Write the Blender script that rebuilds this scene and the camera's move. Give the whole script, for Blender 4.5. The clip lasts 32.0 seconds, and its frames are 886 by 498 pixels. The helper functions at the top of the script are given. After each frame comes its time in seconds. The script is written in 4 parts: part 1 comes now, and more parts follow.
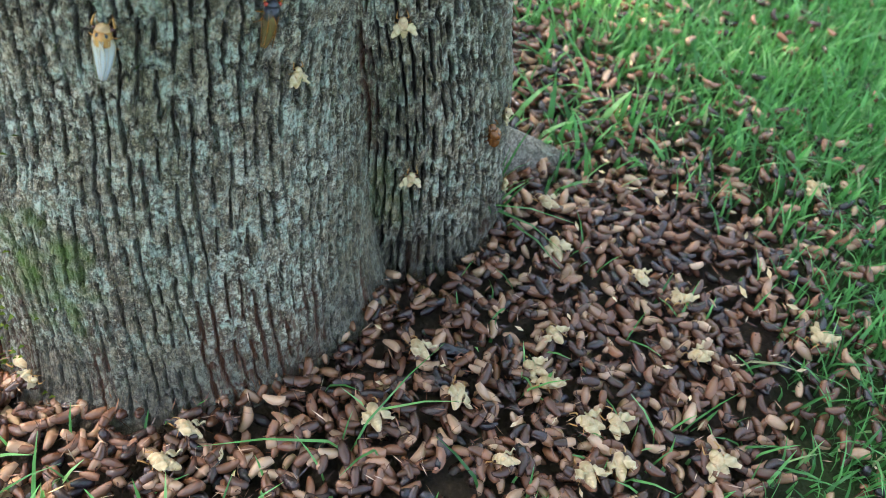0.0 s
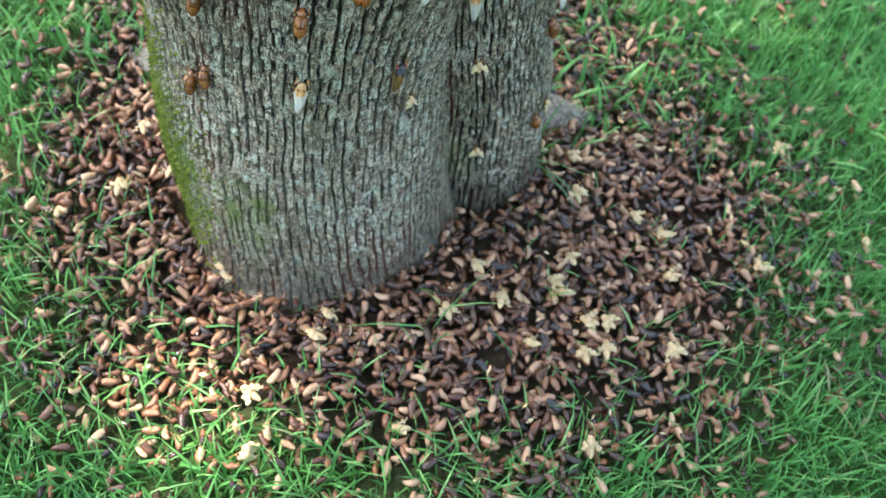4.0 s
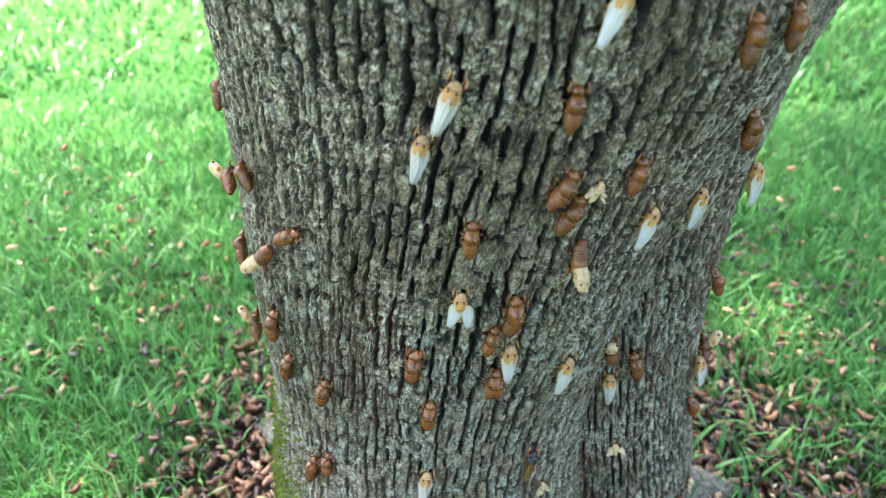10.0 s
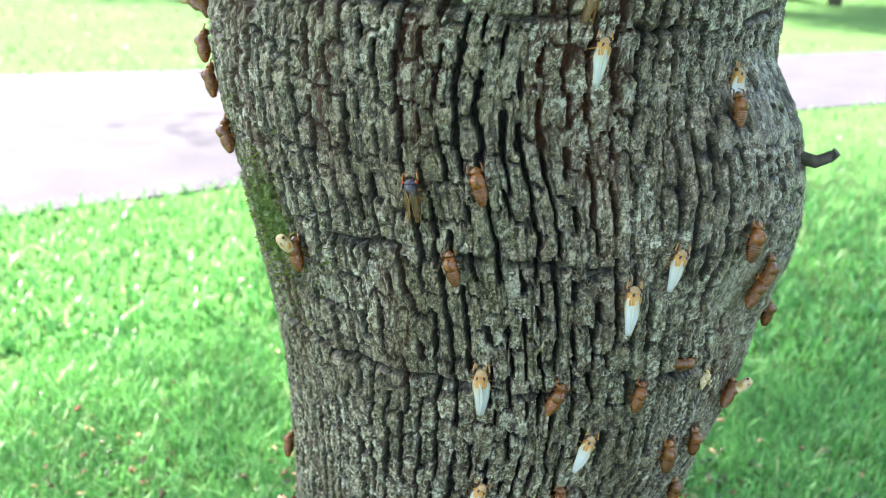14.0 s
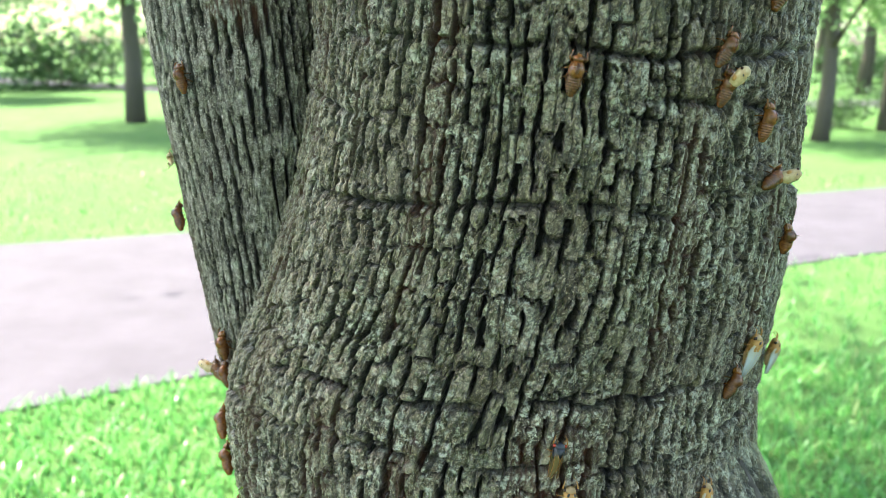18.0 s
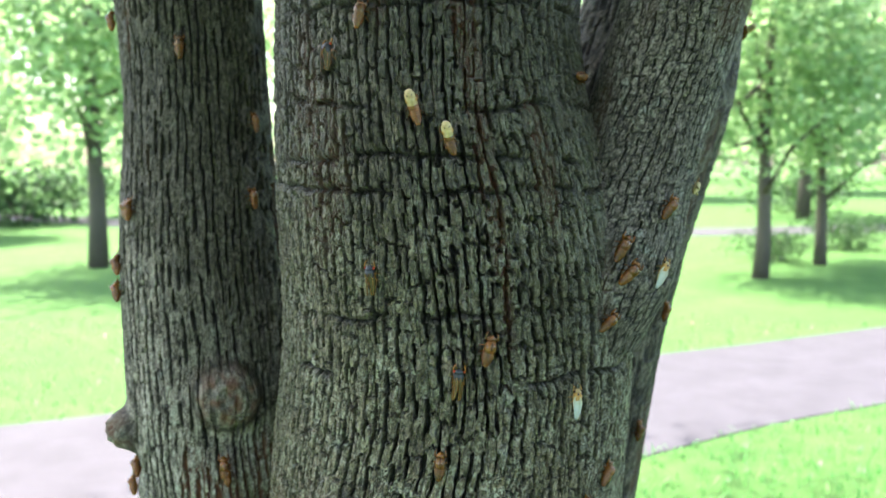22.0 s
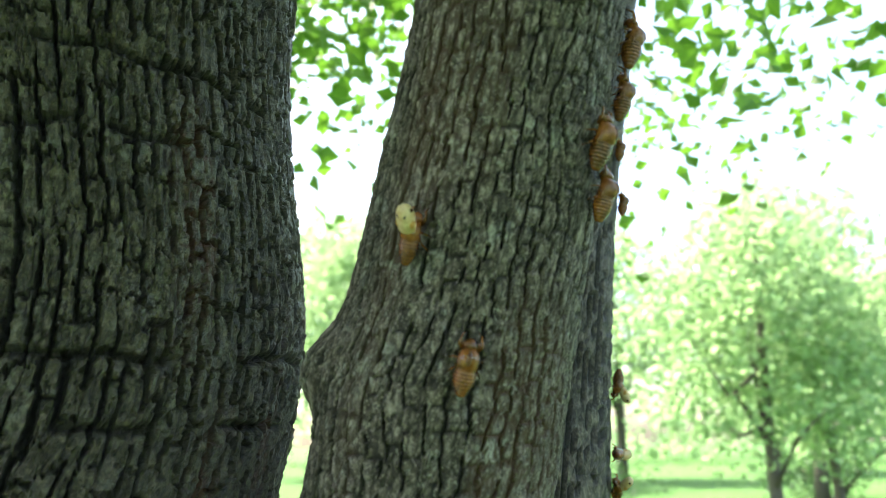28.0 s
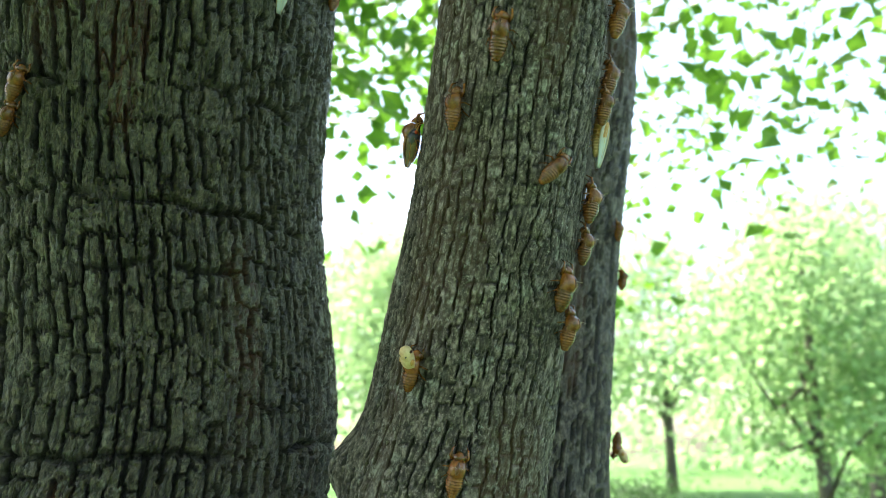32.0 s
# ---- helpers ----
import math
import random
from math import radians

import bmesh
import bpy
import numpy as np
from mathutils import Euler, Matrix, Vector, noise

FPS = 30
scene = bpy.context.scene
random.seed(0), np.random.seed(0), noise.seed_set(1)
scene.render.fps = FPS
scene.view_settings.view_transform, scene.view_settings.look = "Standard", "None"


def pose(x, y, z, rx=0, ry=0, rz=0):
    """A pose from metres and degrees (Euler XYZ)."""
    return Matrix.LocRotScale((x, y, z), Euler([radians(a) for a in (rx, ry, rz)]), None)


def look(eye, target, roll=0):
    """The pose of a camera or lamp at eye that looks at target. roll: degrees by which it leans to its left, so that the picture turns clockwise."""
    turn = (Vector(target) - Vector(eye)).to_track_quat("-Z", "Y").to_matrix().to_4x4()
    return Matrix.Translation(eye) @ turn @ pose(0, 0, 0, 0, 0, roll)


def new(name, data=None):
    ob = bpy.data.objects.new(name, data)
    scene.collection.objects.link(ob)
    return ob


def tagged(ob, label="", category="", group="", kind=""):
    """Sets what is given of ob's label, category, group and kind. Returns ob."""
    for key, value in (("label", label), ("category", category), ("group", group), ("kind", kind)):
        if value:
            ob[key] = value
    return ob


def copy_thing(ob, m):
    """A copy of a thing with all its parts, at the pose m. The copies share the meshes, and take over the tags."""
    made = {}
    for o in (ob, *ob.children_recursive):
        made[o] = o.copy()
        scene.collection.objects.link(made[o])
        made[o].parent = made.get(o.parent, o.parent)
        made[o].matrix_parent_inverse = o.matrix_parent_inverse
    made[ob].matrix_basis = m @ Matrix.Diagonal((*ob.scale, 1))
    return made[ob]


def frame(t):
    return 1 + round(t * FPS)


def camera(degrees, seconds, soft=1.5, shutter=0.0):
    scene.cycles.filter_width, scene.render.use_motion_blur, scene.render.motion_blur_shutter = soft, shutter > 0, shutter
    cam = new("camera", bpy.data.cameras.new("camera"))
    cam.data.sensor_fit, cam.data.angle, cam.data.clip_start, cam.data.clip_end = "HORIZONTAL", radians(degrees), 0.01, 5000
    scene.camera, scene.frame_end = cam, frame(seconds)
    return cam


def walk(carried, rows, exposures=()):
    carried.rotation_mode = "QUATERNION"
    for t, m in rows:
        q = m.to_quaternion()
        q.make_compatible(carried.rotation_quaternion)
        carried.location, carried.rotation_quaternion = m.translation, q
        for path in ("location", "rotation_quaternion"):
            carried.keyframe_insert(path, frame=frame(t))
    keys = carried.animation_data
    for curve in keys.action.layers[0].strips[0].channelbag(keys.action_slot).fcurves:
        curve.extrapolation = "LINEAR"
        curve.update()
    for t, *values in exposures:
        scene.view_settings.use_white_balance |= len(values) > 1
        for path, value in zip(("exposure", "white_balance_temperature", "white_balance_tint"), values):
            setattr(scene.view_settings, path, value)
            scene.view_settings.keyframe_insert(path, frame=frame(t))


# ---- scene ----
cam = camera(57.00, 32.0, soft=0.75)
PATH = [
    (0.0, -0.0002, 0.0000, 0.5568, 41.68, -7.76, 0.00),
    (0.5, -0.0154, -0.0314, 0.6022, 42.09, -8.57, 1.42),
    (1.0, -0.0282, -0.0701, 0.6658, 40.43, -8.84, 1.75),
    (1.5, -0.0410, -0.1071, 0.7178, 39.46, -8.06, 0.90),
    (2.0, -0.0400, -0.1238, 0.7162, 34.70, -8.39, 1.27),
    (2.5, -0.0430, -0.0917, 0.7102, 31.26, -7.99, 2.57),
    (4.5, -0.0673, -0.1311, 0.9027, 31.17, -6.55, 3.54),
    (5.0, -0.0742, -0.1482, 0.9504, 33.24, -5.59, 3.26),
    (5.5, -0.0775, -0.1553, 0.9757, 35.17, -4.88, 4.16),
    (6.0, -0.0815, -0.1327, 0.9788, 37.14, -3.45, 4.74),
    (6.5, -0.0822, -0.1257, 0.9568, 41.56, -3.22, 8.42),
    (7.0, -0.0812, -0.1315, 0.9324, 41.62, -2.11, 10.28),
    (7.5, -0.0783, -0.1337, 0.9547, 45.55, -3.36, 8.71),
    (8.0, -0.0807, -0.1164, 0.9057, 49.45, -2.12, 7.96),
    (8.5, -0.0961, -0.0672, 0.8269, 55.29, -1.11, 10.48),
    (9.0, -0.0860, -0.0513, 0.8162, 57.45, -1.31, 8.35),
    (9.5, -0.0758, -0.0361, 0.8232, 55.77, -1.36, 8.04),
    (10.0, -0.0803, -0.0565, 0.8383, 54.07, -1.12, 8.31),
    (10.5, -0.0807, -0.0694, 0.8789, 53.81, -0.58, 9.96),
    (11.0, -0.0861, -0.0724, 0.9076, 57.79, -1.41, 8.79),
    (11.5, -0.0995, -0.1317, 0.9171, 59.81, -1.94, 4.34),
    (12.0, -0.1108, -0.1693, 0.9596, 61.76, -2.38, 3.04),
    (12.5, -0.1169, -0.2026, 0.9930, 63.63, -2.37, 3.34),
    (13.0, -0.1386, -0.2148, 1.0287, 65.13, -2.46, 3.32),
    (13.5, -0.1378, -0.2005, 1.0545, 66.39, -2.75, 3.96),
    (15.5, -0.0955, -0.2170, 1.1832, 69.53, -0.46, 7.28),
    (16.0, -0.0907, -0.2013, 1.2071, 69.78, -0.08, 7.45),
    (16.5, -0.0905, -0.1906, 1.2414, 71.92, -0.15, 8.20),
    (17.0, -0.0911, -0.1923, 1.2618, 72.90, -0.43, 8.46),
    (17.5, -0.0867, -0.1750, 1.2778, 73.91, -0.37, 8.49),
    (18.0, -0.0865, -0.1792, 1.3177, 75.72, -0.43, 8.37),
    (18.5, -0.0857, -0.1912, 1.3598, 76.61, -0.27, 7.54),
    (19.0, -0.0732, -0.1742, 1.3969, 76.51, -0.14, 6.90),
    (19.5, -0.0587, -0.1595, 1.4446, 77.32, -0.26, 6.99),
    (20.0, -0.0633, -0.1894, 1.5046, 76.82, -0.71, 8.70),
    (20.5, -0.0674, -0.2500, 1.5624, 77.55, -1.31, 9.60),
    (21.0, -0.0666, -0.3106, 1.6514, 81.14, -1.39, 8.89),
    (21.5, -0.0281, -0.3541, 1.7441, 81.10, 0.73, 5.81),
    (22.0, -0.0029, -0.3830, 1.8055, 83.52, 0.16, 5.63),
    (22.5, 0.0007, -0.4298, 1.8538, 84.90, 0.42, 6.89),
    (23.0, 0.0051, -0.4988, 1.9218, 87.99, -1.26, 6.56),
    (23.5, 0.0157, -0.5452, 1.9742, 92.16, -1.50, 5.72),
    (24.0, 0.0101, -0.5479, 2.0164, 94.45, -0.89, 3.70),
    (24.5, 0.0822, -0.5026, 2.0545, 96.26, 0.88, 2.33),
    (25.0, 0.1325, -0.4660, 2.0647, 96.59, 0.36, 5.09),
    (25.5, 0.1256, -0.3588, 2.0580, 96.80, 1.04, 4.01),
    (27.5, 0.1504, 0.0021, 2.0230, 102.32, 2.16, -0.37),
    (28.0, 0.2380, 0.0741, 2.0361, 102.74, 0.74, 6.02),
    (28.5, 0.2748, 0.1111, 2.0538, 103.59, 0.62, 10.11),
    (29.0, 0.2884, 0.1299, 2.0619, 103.70, 1.51, 10.59),
    (29.5, 0.2882, 0.0915, 2.0531, 102.40, 2.01, 8.94),
    (30.0, 0.2768, 0.0293, 2.0548, 100.83, 2.37, 9.60),
    (30.5, 0.2764, -0.0048, 2.0460, 99.68, 2.18, 9.42),
    (31.0, 0.2799, -0.0241, 2.0488, 100.30, 1.70, 9.59),
    (31.5, 0.2850, -0.0340, 2.0630, 101.24, 1.37, 9.64),
    (32.0, 0.2841, -0.0444, 2.0856, 103.50, 0.87, 9.23),
]
EXPOSURES = [(0.0, 2.74, 6700, 9), (2.0, 2.80, 6700, 9), (6.0, 2.92, 6700, 9), (8.5, 2.93, 6650, 11), (10.0, 2.93, 6550, 14), (13.5, 2.90, 6450, 13), (15.5, 2.80, 6750, 10), (18.0, 2.66, 6700, 10), (20.0, 2.52, 6700, 10), (21.5, 2.60, 6600, 10), (23.0, 2.74, 6450, 10), (25.0, 2.68, 6450, 10), (28.0, 2.58, 6850, 7), (32.0, 2.63, 6800, 7)]
walk(cam, [(t, pose(*p)) for t, *p in PATH], EXPOSURES)
cam.data.dof.use_dof, cam.data.dof.focus_distance, cam.data.dof.aperture_fstop = True, 0.58, 8.0

# ---------------------------------------------------------------- light
world = bpy.data.worlds.new("world")
scene.world = world
world.use_nodes = True
SUN_UP, SUN_TURN = 64.0, 300.0          # elevation, and azimuth from north towards east
sky = world.node_tree.nodes.new("ShaderNodeTexSky")
sky.sky_type, sky.sun_disc = "NISHITA", False
sky.sun_elevation, sky.sun_rotation = radians(SUN_UP), radians(SUN_TURN)
sky.air_density, sky.dust_density = 1.0, 3.0
world.node_tree.links.new(sky.outputs[0], world.node_tree.nodes["Background"].inputs[0])
world.node_tree.nodes["Background"].inputs[1].default_value = 0.15
sun = new("sun", bpy.data.lights.new("sun", "SUN"))
sun.data.energy, sun.data.angle, sun.data.color = 4.6, radians(1.5), (1.0, 0.95, 0.86)
e, a = radians(SUN_UP), radians(SUN_TURN)
sun.matrix_world = look((0, 0, 0), (-math.cos(e) * math.sin(a), -math.cos(e) * math.cos(a), -math.sin(e)))


# ---------------------------------------------------------------- materials
def material(name, rough=0.8, spec=0.4):
    m = bpy.data.materials.new(name)
    m.use_nodes = True
    p = m.node_tree.nodes["Principled BSDF"]
    p.inputs["Roughness"].default_value = rough
    p.inputs["Specular IOR Level"].default_value = spec
    return m, m.node_tree, p


def node(nt, kind, **inputs):
    n = nt.nodes.new(kind)
    for k, v in inputs.items():
        n.inputs[k.replace("_", " ")].default_value = v
    return n


def noise_tex(nt, scale, detail=4.0, rough=0.6, stretch=(1, 1, 1)):
    co, mp = nt.nodes.new("ShaderNodeTexCoord"), nt.nodes.new("ShaderNodeMapping")
    mp.inputs["Scale"].default_value = stretch
    n = node(nt, "ShaderNodeTexNoise", Scale=scale, Detail=detail, Roughness=rough)
    nt.links.new(co.outputs["Object"], mp.inputs["Vector"])
    nt.links.new(mp.outputs[0], n.inputs["Vector"])
    return n.outputs["Fac"]


def ramp(nt, fac, *stops):
    r = nt.nodes.new("ShaderNodeValToRGB")
    while len(r.color_ramp.elements) < len(stops):
        r.color_ramp.elements.new(0.5)
    for el, (at, c) in zip(r.color_ramp.elements, stops):
        el.position, el.color = at, (*c, 1)
    nt.links.new(fac, r.inputs[0])
    return r.outputs[0]


def mix(nt, fac, a, b):
    m = nt.nodes.new("ShaderNodeMix")
    m.data_type = "RGBA"
    for sock, v in ((m.inputs[0], fac), (m.inputs[6], a), (m.inputs[7], b)):
        if isinstance(v, (int, float)):
            sock.default_value = v
        elif isinstance(v, tuple):
            sock.default_value = (*v, 1)
        else:
            nt.links.new(v, sock)
    return m.outputs[2]


def bump(nt, p, fac, dist, strength=1.0):
    b = node(nt, "ShaderNodeBump", Strength=strength, Distance=dist)
    nt.links.new(fac, b.inputs["Height"])
    nt.links.new(b.outputs[0], p.inputs["Normal"])


def cracks(nt, scale, stretch, width):
    """Thin cracks between small scales: 1 on a scale, 0 in a crack."""
    co, mp = nt.nodes.new("ShaderNodeTexCoord"), nt.nodes.new("ShaderNodeMapping")
    mp.inputs["Scale"].default_value = stretch
    wob = node(nt, "ShaderNodeTexNoise", Scale=60.0, Detail=3.0)
    add = nt.nodes.new("ShaderNodeMixRGB"); add.blend_type = "LINEAR_LIGHT"; add.inputs[0].default_value = 0.008
    nt.links.new(co.outputs["Object"], wob.inputs["Vector"])
    nt.links.new(co.outputs["Object"], add.inputs[1])
    nt.links.new(wob.outputs["Color"], add.inputs[2])
    nt.links.new(add.outputs[0], mp.inputs["Vector"])
    vo = nt.nodes.new("ShaderNodeTexVoronoi")
    vo.feature = "DISTANCE_TO_EDGE"
    vo.inputs["Scale"].default_value = scale
    nt.links.new(mp.outputs[0], vo.inputs["Vector"])
    return ramp(nt, vo.outputs["Distance"], (0.0, (0, 0, 0)), (width, (1, 1, 1)))


def times(nt, a, b):
    m = nt.nodes.new("ShaderNodeMath"); m.operation = "MULTIPLY"
    nt.links.new(a, m.inputs[0])
    if isinstance(b, float):
        m.inputs[1].default_value = b
    else:
        nt.links.new(b, m.inputs[1])
    return m.outputs[0]


def inverse(nt, a):
    m = nt.nodes.new("ShaderNodeMath"); m.operation = "SUBTRACT"; m.inputs[0].default_value = 1.0
    nt.links.new(a, m.inputs[1])
    return m.outputs[0]


def bark_material(name, plate, pale, furrow_shade, lichen, lichen_at, scales, algae=0.42, raw=(0.085, 0.03, 0.016), rough=0.003, thin_dark=0.6):
    m, nt, p = material(name, 0.32, 0.55)
    grain = noise_tex(nt, 240, 6, 0.75, (1, 1, 0.5))
    c = ramp(nt, grain, (0.36, tuple(v * 0.3 for v in plate)), (0.5, plate), (0.62, pale))
    c = mix(nt, ramp(nt, noise_tex(nt, 6, 3), (0.42, (0, 0, 0)), (0.68, (0.5, 0.5, 0.5))), c, tuple(v * 0.55 for v in plate))
    at = nt.nodes.new("ShaderNodeAttribute"); at.attribute_name = "tone"
    c = mix(nt, ramp(nt, at.outputs["Fac"], (0.35, (0, 0, 0)), (1.0, (0.8, 0.8, 0.8))), c, ramp(nt, grain, (0.38, tuple(v * 0.35 for v in pale)), (0.5, tuple(v * 0.85 for v in pale)), (0.62, tuple(min(1, v * 1.45) for v in pale))))
    c = mix(nt, ramp(nt, noise_tex(nt, 42, 5, 0.7, (1, 1, 0.7)), (0.50, (0, 0, 0)), (0.60, (0.75, 0.75, 0.75))), c, ramp(nt, grain, (0.4, tuple(v * 0.22 for v in plate)), (0.62, tuple(v * 0.9 for v in plate))))
    spots = ramp(nt, noise_tex(nt, 190, 6, 0.8), (lichen_at, (0, 0, 0)), (lichen_at + 0.07, (1, 1, 1)))
    patch = ramp(nt, noise_tex(nt, 17, 4, 0.65, (1, 1, 0.6)), (0.38, (0.10, 0.10, 0.10)), (0.58, (1, 1, 1)))
    zone = nt.nodes.new("ShaderNodeAttribute"); zone.attribute_name = "crusty"
    c = mix(nt, times(nt, spots, patch), c, lichen)
    # Pale specks painted into the colour as small glints.
    glint_fleck = ramp(nt, noise_tex(nt, 620, 3, 0.6), (0.56, (0, 0, 0)), (0.64, (0.7, 0.7, 0.7)))
    c = mix(nt, glint_fleck, c, tuple(min(1, v * 1.5) for v in pale))
    crust = ramp(nt, noise_tex(nt, 46, 5, 0.7), (0.57, (0, 0, 0)), (0.62, (0.75, 0.75, 0.75)))
    wide_ = ramp(nt, noise_tex(nt, 64, 6, 0.8), (0.50, (0, 0, 0)), (0.56, (0.9, 0.9, 0.9)))
    c = mix(nt, times(nt, times(nt, wide_, zone.outputs["Fac"]), ramp(nt, grain, (0.44, (0.05, 0.05, 0.05)), (0.54, (1, 1, 1)))), c, (0.50, 0.56, 0.46))
    c = mix(nt, times(nt, times(nt, crust, patch), ramp(nt, grain, (0.38, (0.1, 0.1, 0.1)), (0.55, (1, 1, 1)))), c, lichen)
    green = ramp(nt, noise_tex(nt, 14, 4, 0.6, (1, 1, 0.4)), (0.46, (0, 0, 0)), (0.72, (algae, algae, algae)))
    c = mix(nt, green, c, mix(nt, grain, (0.030, 0.046, 0.010), (0.135, 0.165, 0.048)))
    thin = cracks(nt, scales, (0.75, 0.75, 1.0), 0.09)
    c = mix(nt, times(nt, inverse(nt, thin), thin_dark), c, furrow_shade)
    # Shade painted as browner bark on the upper stems, plus the splashed foot.
    at = nt.nodes.new("ShaderNodeAttribute"); at.attribute_name = "shaded"
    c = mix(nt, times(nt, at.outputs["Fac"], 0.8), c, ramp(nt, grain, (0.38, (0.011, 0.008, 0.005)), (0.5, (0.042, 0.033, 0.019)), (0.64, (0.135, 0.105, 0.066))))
    # Furrows: dark inner bark, blackened further to paint shade into the recesses.
    for key, tint in (("furrow_shade", furrow_shade), ("raw", raw), ("moss", (0.09, 0.15, 0.02))):
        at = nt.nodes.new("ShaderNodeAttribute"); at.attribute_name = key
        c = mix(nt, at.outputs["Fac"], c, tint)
    nt.links.new(c, p.inputs["Base Color"])
    low = node(nt, "ShaderNodeBump", Strength=min(0.8, 1.4 * thin_dark), Distance=0.0014)
    nt.links.new(thin, low.inputs["Height"])
    high = node(nt, "ShaderNodeBump", Strength=1.0, Distance=rough)
    nt.links.new(noise_tex(nt, 420, 6, 0.75, (1, 1, 0.6)), high.inputs["Height"])
    nt.links.new(low.outputs[0], high.inputs["Normal"])
    nt.links.new(high.outputs[0], p.inputs["Normal"])
    return m


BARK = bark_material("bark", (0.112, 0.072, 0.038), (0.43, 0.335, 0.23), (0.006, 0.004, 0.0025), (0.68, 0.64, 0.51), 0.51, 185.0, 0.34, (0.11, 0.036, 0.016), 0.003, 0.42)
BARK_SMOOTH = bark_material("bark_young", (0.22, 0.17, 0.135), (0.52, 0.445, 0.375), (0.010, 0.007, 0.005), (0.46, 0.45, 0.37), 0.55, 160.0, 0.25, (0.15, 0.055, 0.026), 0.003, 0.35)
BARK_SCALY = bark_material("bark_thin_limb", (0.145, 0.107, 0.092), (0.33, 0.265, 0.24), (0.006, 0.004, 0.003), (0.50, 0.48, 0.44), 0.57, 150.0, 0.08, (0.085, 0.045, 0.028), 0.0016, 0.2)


for dull in (BARK_SMOOTH, BARK_SCALY):
    dull.node_tree.nodes["Principled BSDF"].inputs["Roughness"].default_value = 0.6
    dull.node_tree.nodes["Principled BSDF"].inputs["Specular IOR Level"].default_value = 0.3


def plain(name, dark, light, scale, rough=0.6, spec=0.4, relief=0.0, per_object=0.0):
    m, nt, p = material(name, rough, spec)
    c = ramp(nt, noise_tex(nt, scale, 5, 0.65), (0.3, dark), (0.7, light))
    if per_object:
        info = nt.nodes.new("ShaderNodeObjectInfo")
        h = node(nt, "ShaderNodeHueSaturation")
        r = nt.nodes.new("ShaderNodeMapRange")
        r.inputs[3].default_value, r.inputs[4].default_value = 1 - per_object, 1 + per_object
        nt.links.new(info.outputs["Random"], r.inputs[0])
        nt.links.new(r.outputs[0], h.inputs["Value"])
        nt.links.new(c, h.inputs["Color"])
        c = h.outputs[0]
    nt.links.new(c, p.inputs["Base Color"])
    if relief:
        bump(nt, p, noise_tex(nt, scale * 3, 4), relief)
    return m, nt, p


def island_tint(nt, p, colours):
    """A colour for each loose piece of a joined mesh."""
    g = nt.nodes.new("ShaderNodeNewGeometry")
    nt.links.new(ramp(nt, g.outputs["Random Per Island"], *colours), p.inputs["Base Color"])


def leafy(name, colours, light_through, rough=0.5, through_share=0.45):
    m, nt, p = material(name, rough, 0.35)
    g = nt.nodes.new("ShaderNodeNewGeometry")
    c = ramp(nt, g.outputs["Random Per Island"], *colours)
    nt.links.new(c, p.inputs["Base Color"])
    t, s = nt.nodes.new("ShaderNodeBsdfTranslucent"), nt.nodes.new("ShaderNodeMixShader")
    nt.links.new(mix(nt, 0.5, c, light_through), t.inputs[0])
    s.inputs[0].default_value = through_share
    nt.links.new(p.outputs[0], s.inputs[1])
    nt.links.new(t.outputs[0], s.inputs[2])
    nt.links.new(s.outputs[0], nt.nodes["Material Output"].inputs[0])
    return m


GRASS = leafy("grass_blades", [(0.0, (0.024, 0.10, 0.026)), (0.4, (0.075, 0.24, 0.065)), (0.85, (0.18, 0.44, 0.13)), (0.97, (0.30, 0.55, 0.20)), (1.0, (0.42, 0.36, 0.20))], (0.20, 0.56, 0.13), 0.32)
LEAF = leafy("maple_leaves", [(0.0, (0.035, 0.09, 0.015)), (0.6, (0.06, 0.14, 0.02)), (1.0, (0.09, 0.19, 0.03))], (0.18, 0.42, 0.03))
# Paler than the near leaves: haze and backlight put into the colour.
HAZY_LEAF = leafy("hazy_far_leaves", [(0.0, (0.11, 0.19, 0.075)), (0.6, (0.20, 0.31, 0.15)), (1.0, (0.30, 0.41, 0.23))], (0.46, 0.66, 0.30), 0.5, 0.6)
DARK_LEAF = leafy("shrub_leaves", [(0.0, (0.02, 0.05, 0.02)), (1.0, (0.05, 0.10, 0.04))], (0.06, 0.14, 0.03))
MOSS = leafy("moss", [(0.0, (0.07, 0.11, 0.015)), (1.0, (0.19, 0.24, 0.04))], (0.2, 0.3, 0.03), 0.9)
AMBER, nt_, p_ = plain("amber_shell", (0.085, 0.026, 0.007), (0.32, 0.105, 0.024), 260, 0.11, 0.6, 0.0004, 0.3)
p_.inputs["Transmission Weight"].default_value = 0.2
wave_ = node(nt_, "ShaderNodeTexWave", Scale=165.0, Distortion=0.6)
wave_.bands_direction = "Y"
co_ = nt_.nodes.new("ShaderNodeTexCoord")
nt_.links.new(co_.outputs["Object"], wave_.inputs["Vector"])
was_ = p_.inputs["Base Color"].links[0].from_socket
nt_.links.new(mix(nt_, ramp(nt_, wave_.outputs["Fac"], (0.02, (0.35, 0.35, 0.35)), (0.25, (0, 0, 0))), was_, (0.035, 0.010, 0.004)), p_.inputs["Base Color"])
AMBER_PLAIN, nt_, p_ = plain("amber_shell_shoulders", (0.085, 0.026, 0.007), (0.34, 0.115, 0.026), 240, 0.12, 0.6, 0.0004, 0.3)
p_.inputs["Transmission Weight"].default_value = 0.25
AMBER_DARK, *_ = plain("split_shell_dark", (0.07, 0.02, 0.008), (0.20, 0.07, 0.02), 300, 0.35, 0.5, 0.0004, 0.3)
